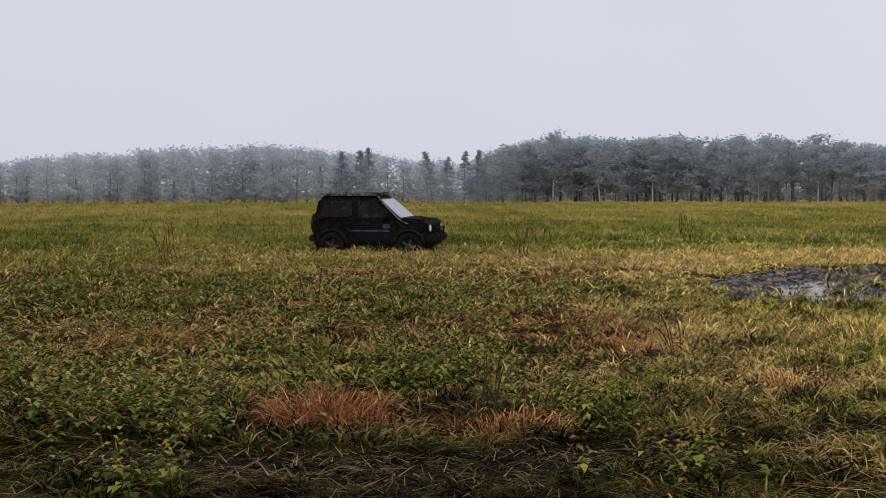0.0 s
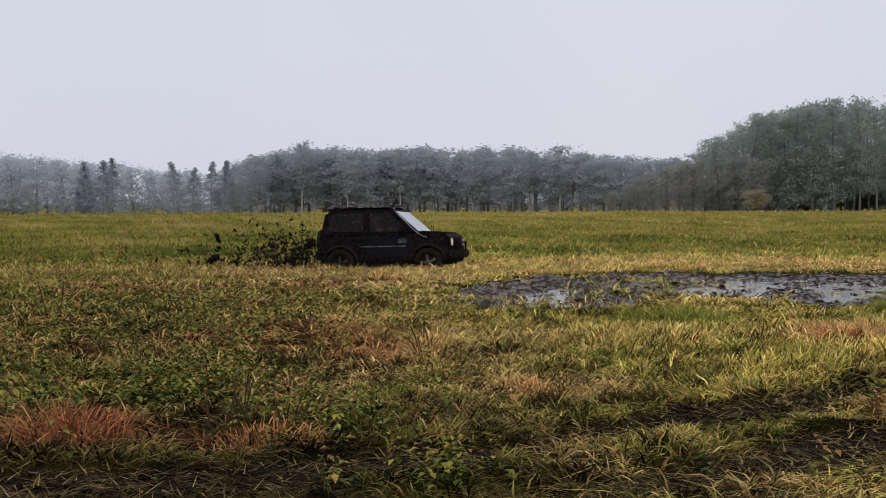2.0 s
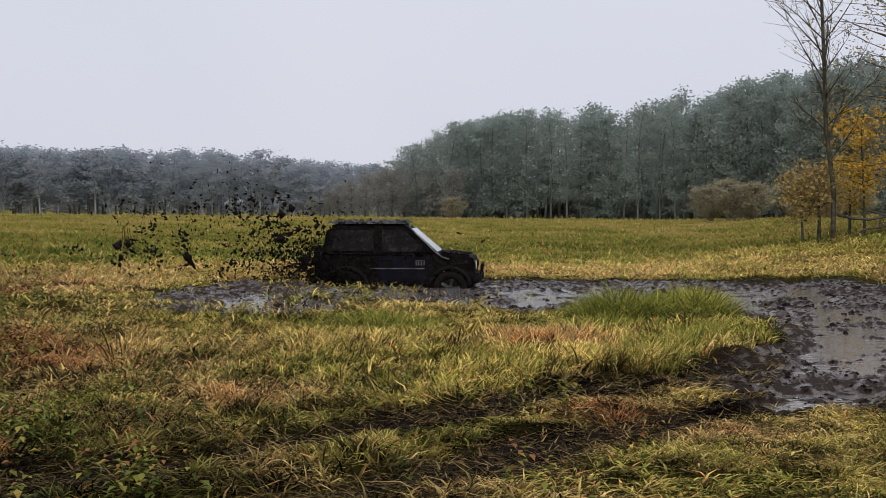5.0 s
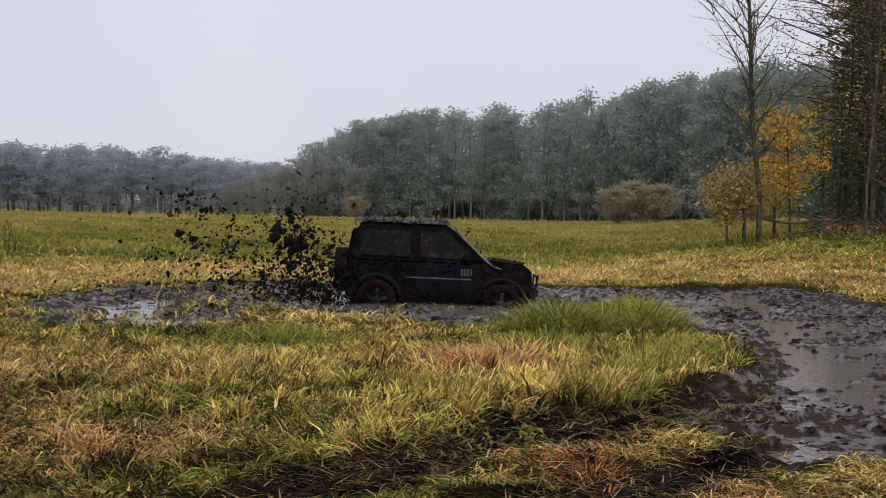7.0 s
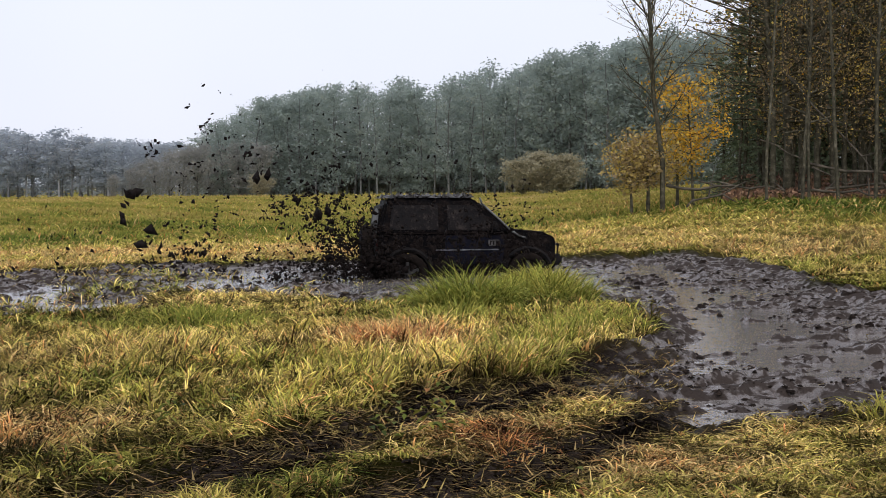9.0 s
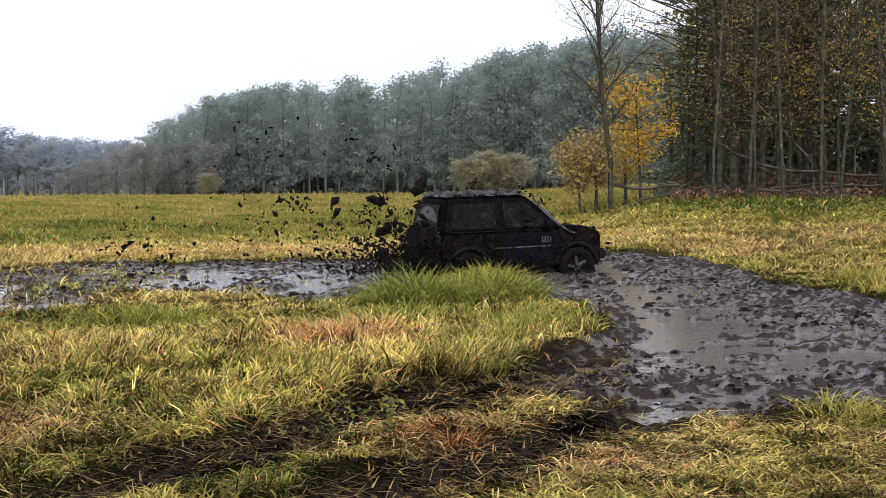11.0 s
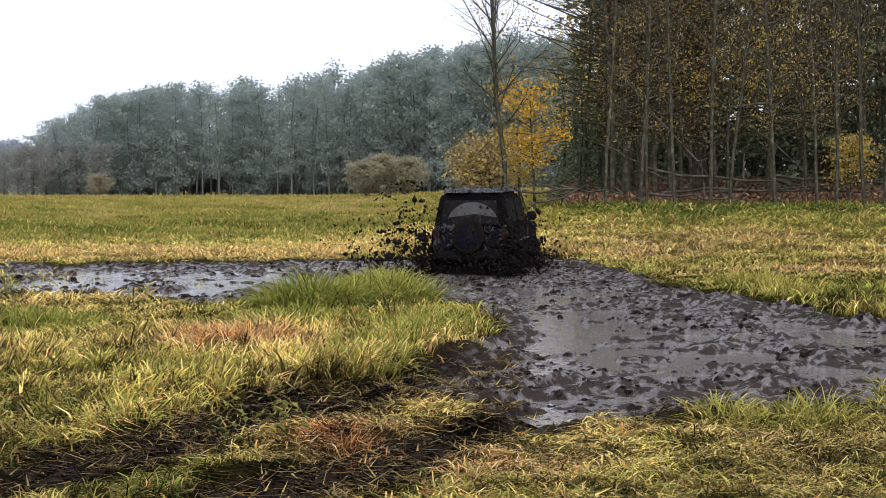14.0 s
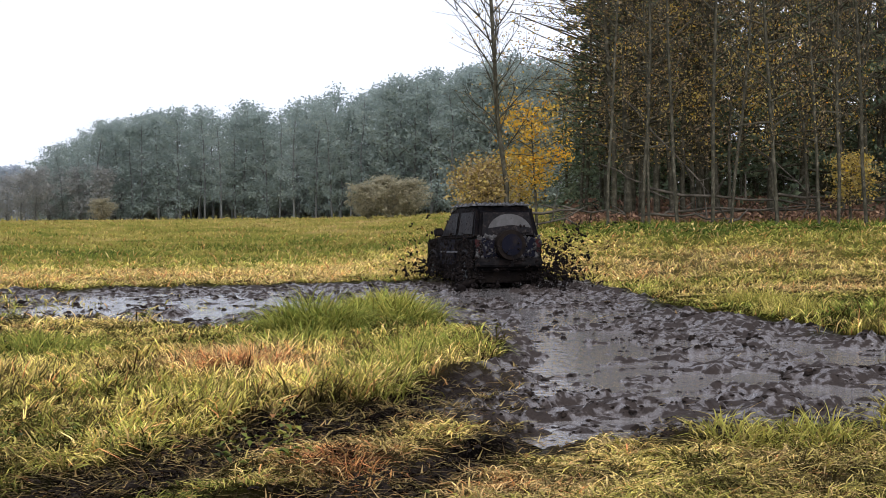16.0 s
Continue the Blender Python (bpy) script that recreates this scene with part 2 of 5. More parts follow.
TRODDEN = [(-9.0, 6.5), (-2.5, 6.3), (0.5, 6.2), (1.9, 5.6), (3.0, 4.2), (3.0, 1.5), (-9.0, 1.0)]
PUDDLES = [(9.35, 10.1, 0.55), (10.2, 11.0, 0.5), (12.9, 12.9, 1.0), (13.6, 11.5, 0.8), (11.3, 9.4, 0.7), (14.0, 18.6, 1.2), (16.4, 16.5, 1.1), (11.4, 23.6, 1.5), (12.6, 25.4, 1.2), (14.6, 23.2, 1.3), (9.4, 23.6, 0.8), (12.5, 20.5, 1.1), (17.5, 20.5, 1.0)]
RUT = [(21.8, 25.5), (19.6, 22.3), (17.35, 19.0), (13.4, 14.2), (10.7, 11.3)]


def track_dist(x, y):
    wide = 0.46 - 0.12 * smooth(5, 2, x)
    return np.minimum(dist_line(x, y, TRACK_A) - 0.5 - 0.12 * smooth(4, 7, x), dist_line(x, y, TRACK_B) - wide)


def wobble(x, y):
    return (fbm(x * 0.9, y * 0.9, 3) - 0.5) * 1.6 + (fbm(x * 4, y * 4, 5, 3) - 0.5) * 0.6


def mud_amount(x, y):
    """1 in the churned mud, 0 on the meadow."""
    wob = wobble(x, y)
    d = np.minimum(sdf_poly(x, y, POOL) + wob * 0.95, track_dist(x, y) + wob * 0.45)
    trod = smooth(0.5, -0.5, sdf_poly(x, y, TRODDEN) + wob) * smooth(0.20, 0.46, fbm(x * 1.3, y * 1.3, 81))
    return np.maximum(smooth(0.30, -0.25, d), 0.9 * trod)


def wet_amount(x, y):
    """1 in the flooded pool, 0 in the dry black ruts."""
    return smooth(0.6, -0.4, sdf_poly(x, y, POOL) + 0.5 * wobble(x, y))


def azimuth(x, y):
    return np.degrees(np.arctan2(x, y))


def terrain(x, y, fine=True):
    r, a = np.hypot(x, y), azimuth(x, y)
    z = 0.04 + 0.08 * smooth(11, 20, r) + 0.45 * smooth(32, 130, r) - 0.0075 * np.clip(r - 150, 0, 450) + 0.12 * (fbm(x * 0.15, y * 0.15, 11) - 0.5)
    z = z + 1.0 * smooth(33, 47, a) * smooth(29, 48, r) * smooth(110, 70, a)
    if fine:
        m = mud_amount(x, y)
        churn = (fbm(x * 0.7, y * 0.7, 21, 4) - 0.5) * 0.16 + (fbm(x * 2.2, y * 3.4, 23, 4) - 0.5) * 0.20
        # torn ridges between the puddles
        ridge = 1 - np.abs(2 * fbm(x * 1.5, y * 1.9, 29, 3) - 1)
        churn = churn + 0.085 * smooth(0.82, 1.0, ridge) - 0.012
        for px, py, rad in PUDDLES:
            churn = churn - 0.04 * np.exp(-(((x - px) ** 2 + (y - py) ** 2) / rad ** 2) ** 2)
        far = smooth(60, 30, r)
        z = z * (1 - m) + m * (0.006 + churn) + (1 - m) * far * (fbm(x * 1.7, y * 1.7, 25) - 0.5) * 0.16
        z = z - 0.05 * smooth(0.42, 0.15, dist_line(x, y, RUT) + 0.25 * (fbm(x * 1.5, y * 1.5, 27) - 0.5)) - 0.12 * m * smooth(0.5, 0.1, track_dist(x, y) + 0.4) * smooth(0.3, 1.3, sdf_poly(x, y, POOL))
        z = z + 0.22 * np.exp(-((x - 9.0) ** 2 + (y - 10.75) ** 2) / 0.16)
        z = z + m * 0.09 * smooth(0.9, 0.2, np.abs(sdf_poly(x, y, POOL))) * smooth(-0.1, 0.5, track_dist(x, y))
    return z


def hue_at(x, y):
    """Which grass grows where: 0 fresh green, 0.4 yellow green, 0.7 straw, 0.9 rust."""
    a, r = azimuth(x, y), np.hypot(x, y)
    v = 0.36 + (fbm(x * 0.35, y * 0.35, 31) - 0.5) * 0.55 + (fbm(x * 1.6, y * 1.6, 37) - 0.5) * 0.35
    d = sdf_poly(x, y, POOL)
    bank = smooth(9, 5.5, d + (fbm(x * 0.5, y * 0.5, 71) - 0.5) * 4) * smooth(0.0, 0.8, d) * smooth(22.0, 26.0, y + 0.45 * x - 2) 
    v = v + bank * (0.22 - 0.10 * smooth(40, 52, a))
    v = v + 0.05 * smooth(0, 4, x) * smooth(24, 18, y)
    v = v + (0.16 + 0.5 * (fbm(x * 1.1, y * 1.1, 39) - 0.5)) * smooth(4, 8, x) * smooth(11, 8.8, y)
    v = v - 0.10 * smooth(36, 44, r) * smooth(70, 55, r) + 0.06 * smooth(70, 105, r) + 0.30 * (fbm(x * 0.3, y * 0.07, 33) - 0.5) * smooth(25, 40, r) - 0.07 * smooth(8, 14, x) * smooth(30, 24, r)
    v = v + 0.12 * smooth(18, 8, a) * smooth(8, 12, r) * smooth(30, 22, r)
    v = v + 0.34 * smooth(0.52, 0.72, fbm(x * 0.9, y * 0.6, 101)) * smooth(5, 1, x) * smooth(34, 26, r)
    for cx, cy, rad, amount in ((7.9, 13.0, 0.7, 0.5), (-1.0, 8.5, 0.8, 0.6), (3.0, 9.8, 0.9, 0.42), (0.3, 7.9, 0.6, 0.4), (5.7, 8.1, 0.45, 0.45), (6.0, 6.5, 0.6, 0.25), (-3.0, 14.2, 0.8, 0.45)):
        v = v + amount * np.exp(-(((x - cx) ** 2 + (y - cy) ** 2) / rad ** 2) ** 1.5)
    for cx, cy, rad in ((11.1, 16.3, 0.9), (12.4, 16.4, 0.8), (9.6, 14.6, 1.0), (7.0, 16.0, 1.0)):
        v = v - 0.38 * np.exp(-((x - cx) ** 2 + (y - cy) ** 2) / rad ** 2)
    return np.clip(v, 0.0, 0.97)


def build_ground():
    rings = [0.0]
    rr = 1.0
    while rr < 3000:
        rings.append(rr)
        rr += max(0.08, rr * 0.0062) if rr < 36 else rr * 0.0098 if rr < 70 else rr * 0.06
    fine = np.radians(np.arange(-30, 72, 0.22))
    coarse = np.radians(np.arange(72, 330, 3.0))
    ang = np.concatenate([fine, coarse])
    R, A = np.meshgrid(np.array(rings), ang, indexing="ij")
    X, Y = (R * np.sin(A)).ravel(), (R * np.cos(A)).ravel()
    Z = terrain(X, Y)
    nr, na = len(rings), len(ang)
    idx = np.arange(nr * na).reshape(nr, na)
    q = np.stack([idx[:-1], np.roll(idx, -1, 1)[:-1], np.roll(idx, -1, 1)[1:], idx[1:]], -1).reshape(-1, 4)
    q = q[:, ::-1]
    # the last value paints shade under the near grass, less far out
    me = mesh_np("ground", np.stack([X, Y, Z], 1), q, 4, (("mud", mud_amount(X, Y)), ("wet", wet_amount(X, Y) * mud_amount(X, Y)), ("tint", hue_at(X, Y)), ("gap_shade", 0.08 + 0.47 * smooth(28, 50, np.hypot(X, Y)))), (ground_mat,), True)
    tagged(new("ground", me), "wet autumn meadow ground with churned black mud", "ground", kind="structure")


build_ground()


def build_water():
    bm = bmesh.new()
    bm.faces.new([bm.verts.new((x, y, 0.021)) for x, y in POOL])
    me = bpy.data.meshes.new("water")
    bm.to_mesh(me)
    bm.free()
    me.materials.append(water_mat)
    tagged(new("water", me), "shallow brown puddle water lying in the mud", "water", kind="structure")


build_water()


# ---------------------------------------------------------------- grass and herbs
def blades(name, label, count, seed, r0, r1, a0, a1, height, width, origin=(-1.3, -2.2), lean=0.55, keep=None, hue=None, mud_limit=0.35, spread=0.55, root_shade=0.35, gap=0.25, shade=1.0, curl=False):
    rng = np.random.default_rng(seed)
    r = r0 * (r1 / r0) ** rng.random(count)
    a = np.radians(rng.uniform(a0, a1, count))
    # blades stand in tufts
    x, y = origin[0] + r * np.sin(a), origin[1] + r * np.cos(a)
    tuft = 0.10 + 0.004 * r
    cx, cy = np.round(x / (tuft * 3)) * tuft * 3, np.round(y / (tuft * 3)) * tuft * 3
    jx, jy = (hash2(cx, cy, 1) - 0.5) * tuft * 3, (hash2(cx, cy, 2) - 0.5) * tuft * 3
    pull = 0.55 * rng.random(count)
    x, y = x + (cx + jx - x) * pull, y + (cy + jy - y) * pull
    ok = mud_amount(x, y) < mud_limit * (0.3 + 1.4 * rng.random(count))
    # scattered stems still stand in the flooded part
    ok |= (rng.random(count) < 0.35 * smooth(0.50, 0.66, fbm(x * 0.9, y * 0.9, 91)) * smooth(15, 11, x) * smooth(13, 15, y))
    ok &= np.hypot(x - EYE_A[0], y - EYE_A[1]) > 5.0
    ok &= rng.random(count) < gap + (1 - gap) * smooth(0.36, 0.58, fbm(x * 2.3, y * 2.3, 97, 3))
    if keep is not None:
        ok &= keep(x, y, rng)
    x, y, r, jx = x[ok], y[ok], r[ok], hash2(cx, cy, 4)[ok]
    n = len(x)
    z = terrain(x, y) - 0.02
    h = height * (0.45 + 0.8 * rng.random(n)) * (0.65 + 0.7 * fbm(x * 0.8, y * 0.8, 41)) * (0.8 + 0.4 * jx)
    tall = np.zeros(n)
    for cx, cy, rad in ((11.1, 16.3, 0.7), (12.4, 16.4, 0.7)):
        tall += np.exp(-((x - cx) ** 2 + (y - cy) ** 2) / rad ** 2)
    h = h * (1 + 0.7 * tall)
    # laid flat beside the near ruts, long and arching on the tongue between mud and ruts
    laid = smooth(2.5, 4.5, x) * smooth(9.6, 8.6, y) * (0.55 + 0.45 * smooth(0.5, 0.3, fbm(x * 1.2, y * 1.2, 63)))
    tongue = smooth(9.6, 10.8, y) * smooth(15.2, 13.6, y) * smooth(3.0, 6.0, x)
    h = h * (1 - 0.35 * smooth(14.0, 15.4, y) * smooth(19.5, 17.5, y) * smooth(5, 8, x) * (1 - np.clip(tall, 0, 1))) * (1 - 0.5 * laid) * (1 + 0.55 * tongue * smooth(0.30, 0.6, fbm(x * 0.9, y * 0.9, 67)))
    w = width * (0.5 + 1.0 * rng.random(n)) * np.clip(r / 20.0, 1.0, 2.4) * np.clip(r / 11.0, 0.8, 1.0)
    # matted: neighbours lie the same way
    way = 6.28 * fbm(x * 0.7, y * 0.7, 43) * 2 + rng.normal(0, 1.7, n)
    ln = np.clip(lean * (0.3 + 1.3 * rng.random(n)) * (0.6 + 0.9 * fbm(x * 0.6, y * 0.6, 47)) + 0.5 * laid, 0.05, 1.9) * (1 - 0.4 * tongue)
    dx, dy = np.cos(way), np.sin(way)
    face = rng.uniform(0, 6.28, n)
    sx, sy = np.cos(face), np.sin(face)
    steps = ((0.0, 1.0), (0.45, 0.9), (0.78, 0.65), (1.0, 0.0)) if curl else ((0.0, 1.0), (0.55, 0.8), (1.0, 0.0))
    nv = 2 * len(steps) - 1
    V = np.zeros((n, nv, 3))
    for k, (u, wd) in enumerate(steps):
        bend = ln * (0.15 * u + 0.55 * u * u + 0.4 * u ** 3) if curl else ln * (0.4 * u + 0.9 * u * u)
        px, py, pz = x + dx * h * bend, y + dy * h * bend, z + h * (u - (0.55 * np.minimum(ln, 1.5) * u ** 3 if curl else 0.50 * np.minimum(ln, 1.6) * u * u)) + 0.012
        if wd:
            V[:, 2 * k, 0], V[:, 2 * k, 1], V[:, 2 * k, 2] = px - sx * w * wd, py - sy * w * wd, pz
            V[:, 2 * k + 1, 0], V[:, 2 * k + 1, 1], V[:, 2 * k + 1, 2] = px + sx * w * wd, py + sy * w * wd, pz
        else:
            V[:, nv - 1] = np.stack([px, py, pz], 1)
    base = np.arange(n)[:, None] * nv
    tris = [(0, 1, 3), (0, 3, 2), (2, 3, 5), (2, 5, 4), (4, 5, 6)] if curl else [(0, 1, 3), (0, 3, 2), (2, 3, 4)]
    F = np.concatenate([base + np.array([f]) for f in tris], 0)
    tint = (hue if hue is not None else hue_at)(x, y) + rng.normal(0, 0.10, n)
    dead = rng.random(n) < 0.17
    tint = np.where(dead, rng.uniform(0.5, 0.9, n), tint)
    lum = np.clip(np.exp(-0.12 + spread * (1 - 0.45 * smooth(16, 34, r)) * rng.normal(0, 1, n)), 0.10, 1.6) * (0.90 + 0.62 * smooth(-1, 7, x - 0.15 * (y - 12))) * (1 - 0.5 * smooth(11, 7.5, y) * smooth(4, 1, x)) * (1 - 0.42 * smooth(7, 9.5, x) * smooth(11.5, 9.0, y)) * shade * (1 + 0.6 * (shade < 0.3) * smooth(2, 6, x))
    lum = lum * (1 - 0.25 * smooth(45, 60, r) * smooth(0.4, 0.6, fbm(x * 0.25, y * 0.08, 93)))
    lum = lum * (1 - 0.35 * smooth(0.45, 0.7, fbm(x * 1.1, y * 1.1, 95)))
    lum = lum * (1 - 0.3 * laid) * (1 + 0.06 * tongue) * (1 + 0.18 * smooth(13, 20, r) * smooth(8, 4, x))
    # shade in the hollows between the clumps, put into the blade colour
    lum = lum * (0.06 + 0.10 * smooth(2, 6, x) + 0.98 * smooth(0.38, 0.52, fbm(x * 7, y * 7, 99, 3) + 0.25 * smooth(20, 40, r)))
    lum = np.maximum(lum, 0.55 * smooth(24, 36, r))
    # blade feet are darkened in lum to stand for shade near the ground
    me = mesh_np(name, V.reshape(-1, 3), F, 3, (("tint", np.repeat(np.clip(tint, 0, 1), nv)), ("lum", (lum[:, None] * np.array([root_shade, root_shade, 0.75, 0.75, 1.0, 1.0, 1.1] if curl else [root_shade, root_shade, 0.95, 0.95, 1.05])).ravel())), (grass_mat,))
    tagged(new(name, me), label, "grass", kind="stuff")


def in_ruts(x, y, rng):
    near = smooth(0.75, 0.1, track_dist(x, y)) * 0.8 + 0.7 * smooth(0.6, -0.4, sdf_poly(x, y, TRODDEN))
    return rng.random(len(x)) < near * (0.25 + 0.75 * smooth(0.2, 0.6, mud_amount(x, y))) * smooth(-0.5, 0.2, sdf_poly(x, y, POOL))


blades("meadow_grass", "matted yellow-green autumn meadow grass", 270000, 1, 6.8, 46, -15, 44, 0.19, 0.0092, EYE_A[:2], 1.3, spread=0.9, root_shade=0.10)
blades("bank_grass", "matted straw and green grass round the mud", 190000, 3, 13, 46, 11, 58, 0.17, 0.0078, EYE_B[:2], 1.3, spread=0.65, root_shade=0.10)
blades("verge_grass", "dense arching yellow-green grass between the mud and the ruts", 210000, 6, 7.2, 20, 8, 60, 0.19, 0.0066, EYE_B[:2], 1.15, spread=0.6, root_shade=0.06, gap=0.4, curl=True)
blades("trampled_grass", "blackened trampled grass in the ruts", 260000, 4, 5.0, 18, -28, 62, 0.11, 0.0052, EYE_B[:2], 1.9, keep=in_ruts, hue=lambda x, y: 0.60 + 0 * x, mud_limit=9.0, spread=1.2, root_shade=0.4, gap=0.35, shade=0.29)
blades("far_meadow_grass", "distant pale green and straw meadow grass", 150000, 2, 30, 170, -15, 60, 0.24, 0.0065, lean=0.9, spread=0.42, root_shade=0.45, gap=0.7, shade=0.85)


def tuft(name, label, x, y, radius, height, hue, count, seed, vary=0.08):
    """A clump of long blades that arch outwards."""
    rng = np.random.default_rng(seed)
    th = rng.uniform(0, 6.28, count)
    rr = radius * np.sqrt(rng.random(count)) * (0.75 + 0.5 * fbm(th * 1.2, th * 0 + seed, 3))
    px, py = x + rr * np.cos(th), y + rr * np.sin(th)
    z = terrain(px, py) - 0.03
    h = height * (0.35 + 0.8 * rng.random(count)) * (1.1 - 0.35 * rr / radius)
    out = th + rng.normal(0, 1.5, count)
    ln = (0.5 + 0.8 * rr / radius) * rng.uniform(0.3, 1.6, count)
    face, w = rng.uniform(0, 6.28, count), 0.0055 * rng.uniform(0.6, 1.5, count) * max(1, y / 12)
    V = np.zeros((count, 7, 3))
    for k, (u, wd) in enumerate(((0, 1.0), (0.4, 0.95), (0.75, 0.65), (1.0, 0.0))):
        bend = ln * u * u
        q = np.stack([px + np.cos(out) * h * bend, py + np.sin(out) * h * bend, z + h * (u - 0.45 * ln * u * u * u)], 1)
        s = np.stack([np.cos(face), np.sin(face), 0 * face], 1) * (w * wd)[:, None]
        if wd:
            V[:, 2 * k], V[:, 2 * k + 1] = q - s, q + s
        else:
            V[:, 6] = q
    base = np.arange(count)[:, None] * 7
    F = np.concatenate([base + np.array([f]) for f in ((0, 1, 3), (0, 3, 2), (2, 3, 5), (2, 5, 4), (4, 5, 6))], 0)
    tint = np.clip(hue + rng.normal(0, vary, count), 0, 1)
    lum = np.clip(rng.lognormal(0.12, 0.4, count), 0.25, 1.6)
    # lum drops at each blade's foot: contact shade painted into the tuft
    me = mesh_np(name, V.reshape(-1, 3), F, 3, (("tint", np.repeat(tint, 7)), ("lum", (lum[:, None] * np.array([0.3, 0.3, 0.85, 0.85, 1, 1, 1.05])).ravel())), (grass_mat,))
    tagged(new(name, me), label, "grass tuft", "grass tufts")


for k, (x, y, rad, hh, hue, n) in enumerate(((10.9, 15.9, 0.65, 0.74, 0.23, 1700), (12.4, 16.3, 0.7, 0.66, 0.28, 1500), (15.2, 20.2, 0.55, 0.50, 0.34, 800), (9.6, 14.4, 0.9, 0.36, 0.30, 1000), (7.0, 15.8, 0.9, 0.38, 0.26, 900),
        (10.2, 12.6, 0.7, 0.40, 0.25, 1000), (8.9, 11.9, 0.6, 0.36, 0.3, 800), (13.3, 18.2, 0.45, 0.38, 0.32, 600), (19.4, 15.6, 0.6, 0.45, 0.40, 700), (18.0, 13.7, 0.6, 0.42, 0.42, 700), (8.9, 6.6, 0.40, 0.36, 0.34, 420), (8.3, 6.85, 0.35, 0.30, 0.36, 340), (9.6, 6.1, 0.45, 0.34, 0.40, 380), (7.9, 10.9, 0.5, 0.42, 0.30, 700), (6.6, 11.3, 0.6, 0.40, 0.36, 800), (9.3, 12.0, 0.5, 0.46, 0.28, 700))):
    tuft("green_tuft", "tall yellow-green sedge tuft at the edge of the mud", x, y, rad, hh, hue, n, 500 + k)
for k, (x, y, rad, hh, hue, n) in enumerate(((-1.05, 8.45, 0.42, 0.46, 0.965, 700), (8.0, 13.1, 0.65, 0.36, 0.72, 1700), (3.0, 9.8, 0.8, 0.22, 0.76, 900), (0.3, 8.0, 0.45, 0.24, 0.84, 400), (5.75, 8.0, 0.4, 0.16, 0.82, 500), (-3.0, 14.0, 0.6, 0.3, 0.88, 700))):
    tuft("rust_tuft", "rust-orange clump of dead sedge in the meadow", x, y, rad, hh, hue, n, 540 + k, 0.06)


def straw():
    """Torn stems lying in the churned mud."""
    rng = np.random.default_rng(8)
    n = 60000
    r, a = 6.0 * (30 / 6.0) ** rng.random(n), np.radians(rng.uniform(-14, 60, n))
    x, y = -1.3 + r * np.sin(a), -2.2 + r * np.cos(a)
    m = mud_amount(x, y)
    d = (track_dist(x, y) + 0.45)
    ok = (m > 0.3) & (((d < 1.2) & (sdf_poly(x, y, POOL) > -0.2)) | (rng.random(n) < 0.04))
    ok |= (m > 0.3) & (sdf_poly(x, y, TRODDEN) < 0.3)
    x, y, r = x[ok], y[ok], r[ok]
    n = len(x)
    z = np.maximum(terrain(x, y), -0.01) + 0.015 + 0.03 * rng.random(n)
    th, L, w = rng.uniform(0, 6.28, n), rng.uniform(0.08, 0.26, n), 0.0046 * np.maximum(1, r / 12) * rng.uniform(0.6, 1.8, n)
    dx, dy, dz = np.cos(th) * L, np.sin(th) * L, rng.uniform(-0.02, 0.06, n)
    V = np.stack([np.stack([x - dy / L * w, y + dx / L * w, z], 1), np.stack([x + dy / L * w, y - dx / L * w, z], 1), np.stack([x + dx, y + dy, z + dz], 1)], 1)
    t = rng.uniform(0.58, 0.78, n)
    me = mesh_np("torn_straw", V.reshape(-1, 3), np.arange(3 * n).reshape(n, 3), 3, (("tint", np.repeat(t, 3)), ("lum", np.repeat(0.03 + 0.85 * rng.random(n) ** 2.4 * (0.7 + 0.3 * smooth(1, 5, x)), 3))), (grass_mat,))
    tagged(new("torn_straw", me), "torn straw and stems trodden into the mud", "straw", kind="stuff")


